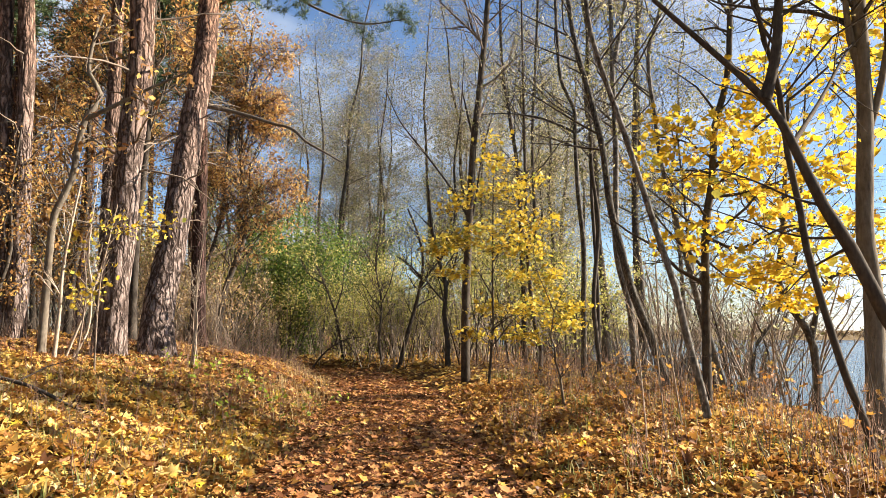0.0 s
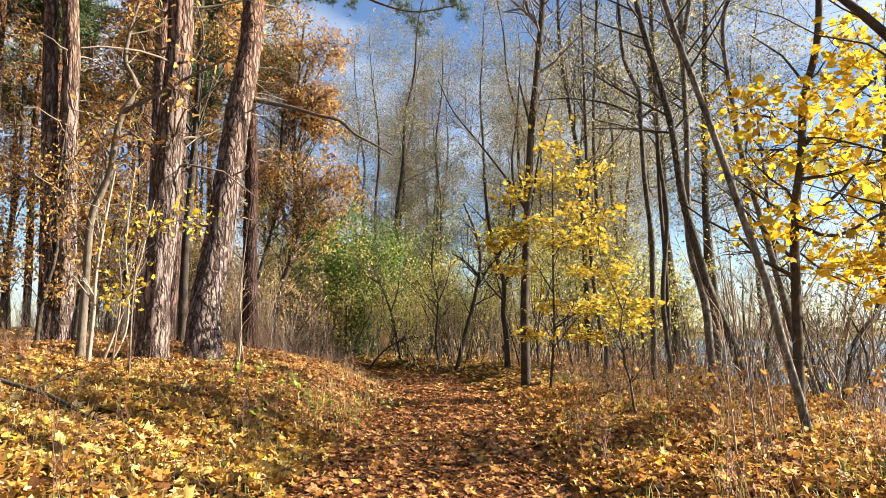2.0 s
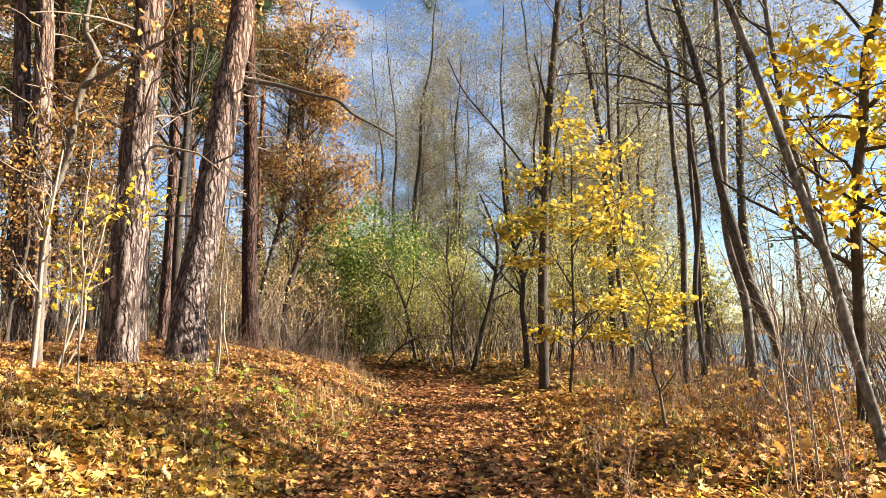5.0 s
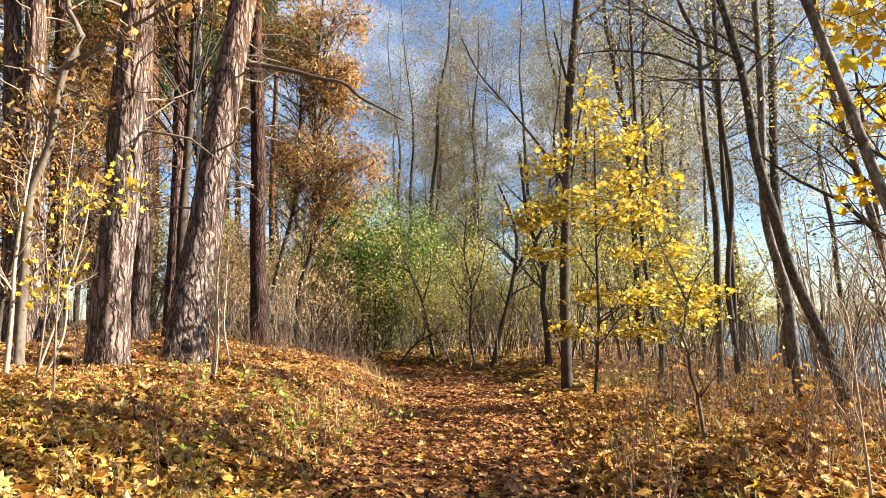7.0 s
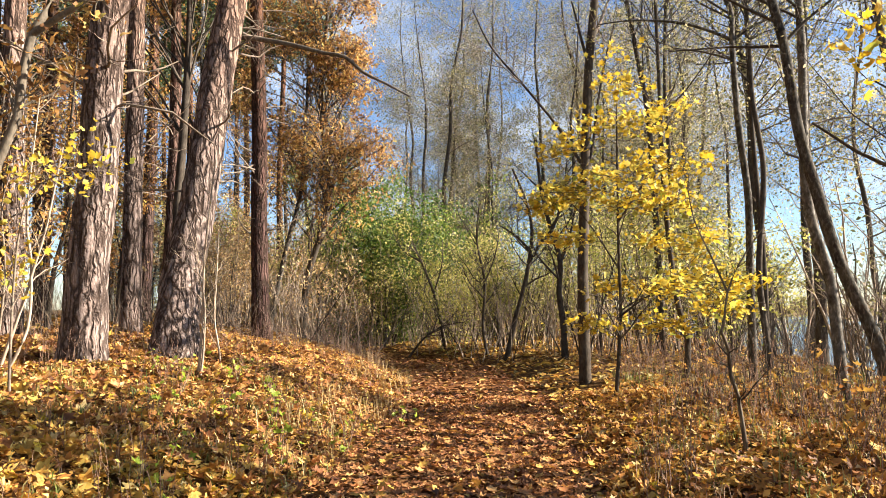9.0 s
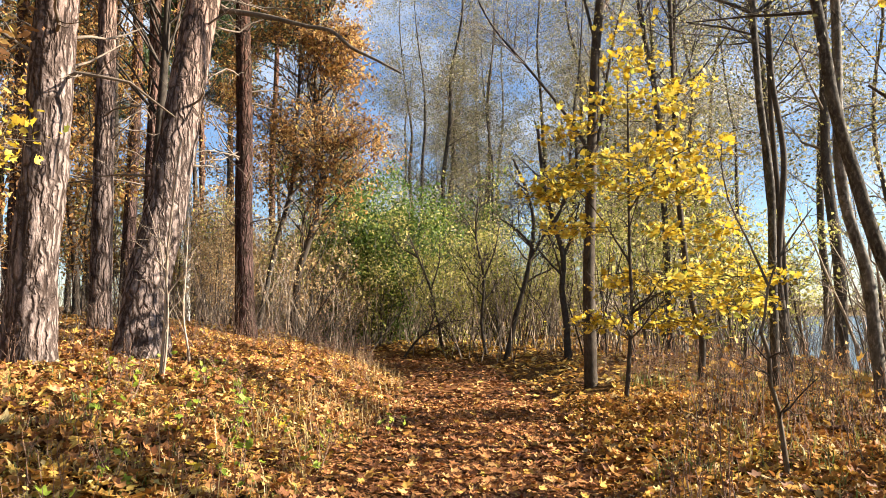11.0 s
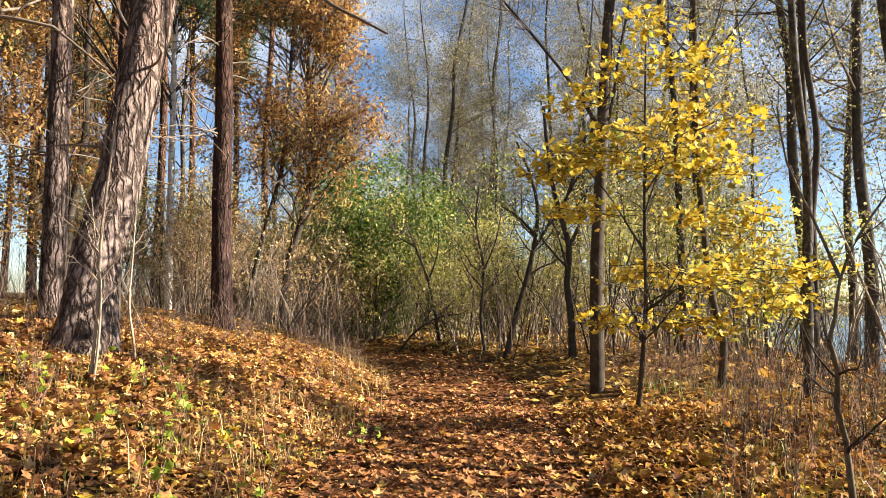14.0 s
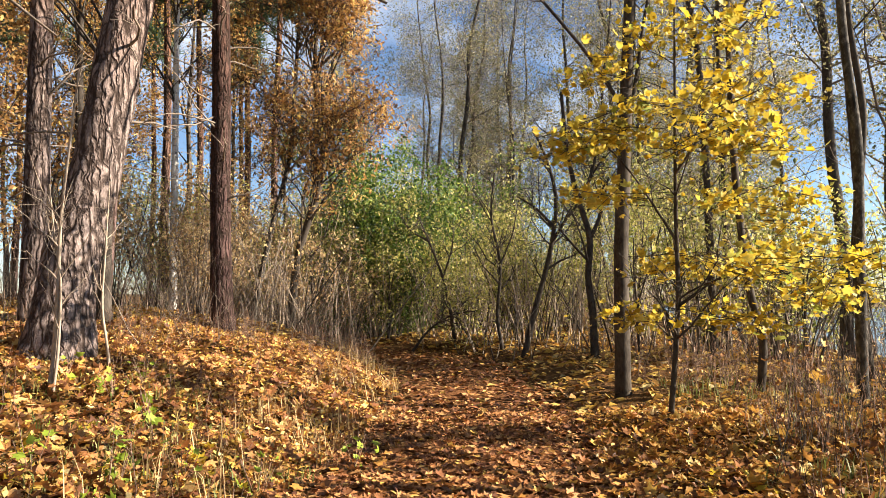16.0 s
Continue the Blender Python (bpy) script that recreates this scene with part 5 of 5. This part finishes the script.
on_path = lambda x, y: np.abs(x - path_mid(y)) < path_half(y) * 1.05
litter("path_leaves", "carpet of brown fallen leaves on the path", 601, 21000, -4.5, 1.2, 4.2, 17, on_path, 0.092, L_PATHLEAF, T_MAPLE, 0.7, 0.02)
litter("path_leaves", "carpet of brown fallen leaves further on", 602, 16000, -12, 0, 17, 33, on_path, 0.13, L_PATHLEAF, T_KITE, 0.7, 0.02)
litter("bank_leaves", "yellow and brown fallen leaves on the bank", 603, 15000, -9, 0, 4.2, 10.5, lambda x, y: off_path(x, y) & (x < path_mid(y)), 0.11, L_LITTER, T_MAPLE, 0.5, 0.06)
# browner leaves, their darker tone also standing in for shade on this stretch
litter("bank_leaves", "brown and orange fallen leaves on the bank", 610, 25000, -9, 0, 9.8, 20, lambda x, y: off_path(x, y) & (x < path_mid(y)), 0.105, L_PATHLEAF, T_MAPLE, 0.5, 0.06)
litter("verge_leaves", "orange fallen leaves on the lake verge", 604, 26000, -2, 5.5, 4.2, 16, lambda x, y: off_path(x, y) & (x > path_mid(y)), 0.10, L_VERGE, T_MAPLE, 0.5, 0.07)
litter("bank_scraps", "small broken leaf scraps on the bank", 606, 85000, -9, 0, 4.2, 20, lambda x, y: off_path(x, y) & (x < path_mid(y)), 0.055, L_LITTER, T_KITE, 0.4, 0.08)
litter("path_scraps", "crumbled leaf scraps on the path", 607, 30000, -4.5, 1.2, 4.2, 18, on_path, 0.05, L_PATHLEAF, T_KITE, 0.6, 0.02)
litter("verge_scraps", "small leaf scraps on the lake verge", 608, 40000, -2, 5.5, 4.2, 17, lambda x, y: off_path(x, y) & (x > path_mid(y)), 0.055, L_VERGE, T_KITE, 0.4, 0.1)
litter("trail_leaves", "fallen leaves along the path already walked", 609, 24000, -22, 6, -16, 4.3, lambda x, y: x < 50, 0.13, L_LITTER, T_KITE, 0.6, 0.04)
litter("wood_leaves", "brown fallen leaves through the wood", 605, 30000, -24, 5, 16, 36, off_path, 0.15, L_LITTER, T_KITE, 0.6, 0.05)


def stems(name, label, seed, n, x0, x1, y0, y1, keep, tall, mat, sides=3, twigs=2, r=0.0035, lean=0.12, group_size=1):
    rng = np.random.default_rng(seed)
    cx, cy = strewn(rng, max(1, n // group_size), x0, x1, y0, y1, keep)
    x, y = (np.repeat(c, group_size) + rng.normal(0, 0.16, len(c) * group_size) for c in (cx, cy))
    m = len(x)
    L = np.repeat(0.7 + 0.6 * rng.random(len(cx)), group_size) * tall * (0.4 + 0.8 * rng.random(m))
    D = unit(np.stack([rng.normal(0, lean, m), rng.normal(0, lean, m), np.ones(m)], 1))
    P = np.stack([x, y, height(x, y) - 0.03], 1)[:, None] + D[:, None] * (np.linspace(0, 1, 5)[None, :, None] * L[:, None, None])
    P[:, 1:] += np.cumsum(rng.normal(0, 0.02, (m, 4, 3)), 1)
    R = np.full((m, 1), r) * (0.6 + 0.8 * rng.random((m, 1))) * np.linspace(1, 0.45, 5)[None]
    v, f = tubes(P, R, sides)
    if twigs:
        Q, Rq = sprout(rng, P, R, m * twigs, tall * 0.35, 0.6, 0.3, 0.15, 0.25, 4, 0.8)
        v2, f2 = tubes(Q, np.minimum(Rq, r * 0.7), sides)
        f = np.vstack([f, f2 + len(v)])
        v = np.vstack([v, v2])
        P = Q
    return tagged(part(name, mesh_of(name, v, f), mat), label, "dry stems", kind="stuff"), P


def verge(x, y):
    d = x - path_mid(y) - path_half(y)
    return (d > 0.25 + 0.9 * np.clip((y - 11) / 5, 0, 1)) & (x < 5.2)


_, VS = stems("dry_stems", "dense reddish dry stems on the lake verge", 620, 1900, -2.5, 5.5, 5.5, 20, verge, 0.6, M_STEM, 3, 2, group_size=14)
stems("dry_stems", "tall dry stems thick beside the lake", 621, 1300, -4, 3.4, 11, 27, verge, 0.55, M_STEM, 3, 2, group_size=9)
stems("dark_stems", "dark thin shoots in clumps on the lake verge", 627, 400, -2.0, 5.2, 6, 18, verge, 0.85, M_DARK, 3, 3, 0.0035, 0.16, 12)
stems("bank_stems", "thin dry stems standing on the leafy bank", 622, 2000, -8.5, -2, 5, 26, lambda x, y: (path_mid(y) - path_half(y) - x > 0.2), 0.5, M_STEM, 3, 2, 0.003, group_size=6)
stems("bank_stems", "brushwood of thin stems among the pines", 623, 1700, -22, -6, 13, 34, off_path, 1.3, M_TWIG, 3, 3, 0.005, 0.3, 3)
stems("brushwood", "pale thin shoots standing round the path's end", 624, 420, -13, 3.5, 23.5, 31, off_path, 2.4, M_PALE, 4, 2, 0.013, 0.26)
stems("brushwood", "dark crooked shoots round the path's end", 626, 105, -13, 3.5, 23.0, 30, off_path, 3.4, M_DARK, 4, 3, 0.018, 0.34)
stems("lake_brush", "tangle of thin bare shoots along the water's edge", 625, 300, 0.5, 5.4, 11, 26, lambda x, y: verge(x, y) & (x > 2.6 - (y - 11) * 0.12), 1.3, M_DARK, 3, 4, 0.006, 0.3)
erng = np.random.default_rng(630)


def grass(name, label, seed, n, x0, x1, y0, y1, keep, tall, mat, wide=0.006):
    """Bent blades in tufts."""
    rng = np.random.default_rng(seed)
    cx, cy = strewn(rng, max(1, n // 9), x0, x1, y0, y1, keep)
    x, y = (np.repeat(c, 9) + rng.normal(0, 0.07, len(c) * 9) for c in (cx, cy))
    m = len(x)
    L, a = tall * (0.4 + 0.8 * rng.random(m)), rng.random(m) * 6.283
    o = np.stack([np.cos(a), np.sin(a), 0 * a], 1)
    q = np.stack([-np.sin(a), np.cos(a), 0 * a], 1) * wide
    b = np.stack([x, y, height(x, y) - 0.01], 1)
    k = (0.25 + 0.6 * rng.random(m))[:, None]
    mid = b + o * (L[:, None] * 0.25 * k) + np.array([0, 0, 1]) * (L[:, None] * 0.6)
    tip = b + o * (L[:, None] * 0.8 * k) + np.array([0, 0, 1]) * (L[:, None] * (1 - 0.3 * k))
    v = np.stack([b - q, b + q, mid - q * 0.7, mid + q * 0.7, tip], 1).reshape(-1, 3)
    i = (np.arange(m) * 5)[:, None]
    f = np.concatenate([i + [0, 1, 3], i + [0, 3, 2], i + [2, 3, 4]])
    return tagged(part(name, mesh_of(name, v, f), mat), label, "grass", kind="stuff")


bank_edge = lambda x, y: (path_mid(y) - path_half(y) - x > -0.1) & (path_mid(y) - path_half(y) - x < 3.0)
grass("grass", "green grass tufts along the leafy bank", 631, 7500, -6.5, -1, 4, 14, bank_edge, 0.17, L_GRASS)
grass("dry_grass", "straw-coloured dry grass at the edge of the path", 632, 6000, -8, -1, 10, 27, lambda x, y: np.abs(path_mid(y) - path_half(y) - x - 0.3) < 0.5, 0.42, L_STRAW, 0.004)
grass("grass", "low grass on the lake verge", 633, 5200, -2, 5, 5, 20, verge, 0.25, L_GRASS)
# leaves caught on the verge stems
v, f = scattered(erng, along(erng, VS, 900, 0.02), 0.065, T_MAPLE, 0.2)
tagged(part("caught_leaves", mesh_of("caught_leaves", v, f), L_VERGE), "orange leaves caught among dry verge stems", "leaves", kind="stuff")


def herb(x, y, tall, seed, mat, size, n, label):
    rng = np.random.default_rng(seed)
    t = thing("herb", label, "plant", "green herbs on the bank", on_ground(x, y, 0.01))
    a = rng.random(5) * 6.28
    s = np.linspace(0, 1, 5)
    P = np.stack([np.cos(a)[:, None] * s * 0.3 * tall, np.sin(a)[:, None] * s * 0.3 * tall, np.repeat(s[None], 5, 0) * tall * (0.6 + 0.4 * rng.random((5, 1)))], -1)
    for k, ob in enumerate(single(t, "stem", P, np.full((5, 5), 0.003), 4, M_STEM)):
        for c in along(rng, P[k:k + 1], max(2, n // 5), 0.05, 0.3):
            v, f = scattered(rng, c[None], size, T_MAPLE, 0.3)
            part("leaf", mesh_of("leaf", v, f), mat, ob)


for i, (x, y) in enumerate([(-3.1, 11.2), (-3.5, 11.9), (-2.9, 12.6), (-3.9, 12.8), (-4.6, 13.2), (-3.3, 9.9), (-4.0, 10.6), (-5.0, 12.2), (-2.7, 13.9), (-4.9, 14.0), (-5.3, 13.4), (-2.7, 11.9), (-3.3, 12.3), (-3.7, 11.4), (-2.8, 10.6), (-4.4, 11.6), (-3.0, 9.2)]):
    herb(x, y, 0.35 + 0.03 * (i % 4), 700 + i, L_HERB, 0.08, 8, "small green-leaved herb among fallen leaves")
for i, (x, y) in enumerate([(2.2, 13.5), (2.9, 14.6), (1.4, 15.2), (3.4, 12.4), (1.9, 11.4)]):
    herb(x, y, 0.9, 720 + i, L_LITTER, 0.11, 22, "thin verge shoot with orange and yellow leaves")
# fallen branch on the bank
fbw = np.array([(-4.88, 7.60, 1.05), (-4.35, 7.60, 0.81), (-3.95, 7.60, 0.62), (-3.46, 7.60, 0.36)])
fbw[:, 2] = height(fbw[:, 0], fbw[:, 1]) + np.array([0.16, 0.12, 0.08, 0.03])
fb = thing("fallen_branch", "dark fallen branch lying on the leafy bank", "branch", "", tuple(fbw[1]))
fbp = fbw - fbw[1]
part("stem", trunk_mesh(fbp, 0.022, 0.01, 7, 0.1, 0.05, 0.0, 740), M_DARK, fb)
fq, fr = sprout(np.random.default_rng(741), resampled(fbp), np.linspace(0.02, 0.01, 24)[None], 12, 0.45, 0.8, 0.15, 0.15, 0.2)
v, f = tubes(fq, fr, 4)
part("side_twig_mass", mesh_of("side_twigs", v, f), M_DARK, fb, "", "stuff")

# larger fallen leaves that can be picked out on the path
kinds = []
for i in range(9):
    q = np.random.default_rng(800 + i)
    v, f = T_MAPLE
    vv = v.copy()
    vv[:, 2] = vv[:, 2] * q.uniform(0.2, 1.3) + q.normal(0, 0.03, len(vv))
    me = mesh_of("fallen_leaf", vv * q.uniform(0.10, 0.14), f)
    me.materials.append((L_PATHLEAF, L_LITTER, L_VERGE)[i % 3] if i < 6 else L_YELLOW)
    kinds.append(me)
q = np.random.default_rng(810)
for i in range(280):
    y = q.uniform(5.0, 14.5)
    x = float(path_mid(y)) + q.uniform(-1, 1) * float(path_half(y))
    leaf = new("fallen_leaf", kinds[i % 6])
    leaf.parent = path_ob
    leaf.location = (x, y, float(height(x, y)) + 0.04)
    leaf.rotation_euler = (q.normal(0, 0.35), q.normal(0, 0.35), q.uniform(0, 6.28))
for i in range(260):
    y = q.uniform(5.5, 13.5)
    side = -1 if i % 3 else 1
    x = float(path_mid(y)) + side * (float(path_half(y)) + q.uniform(0.1, 3.0 if side < 0 else 1.6))
    leaf = new("fallen_leaf", kinds[6 + i % 3])
    leaf.parent = ground
    leaf.location = (x, y, float(height(x, y)) + 0.06)
    leaf.rotation_euler = (q.normal(0, 0.5), q.normal(0, 0.5), q.uniform(0, 6.28))
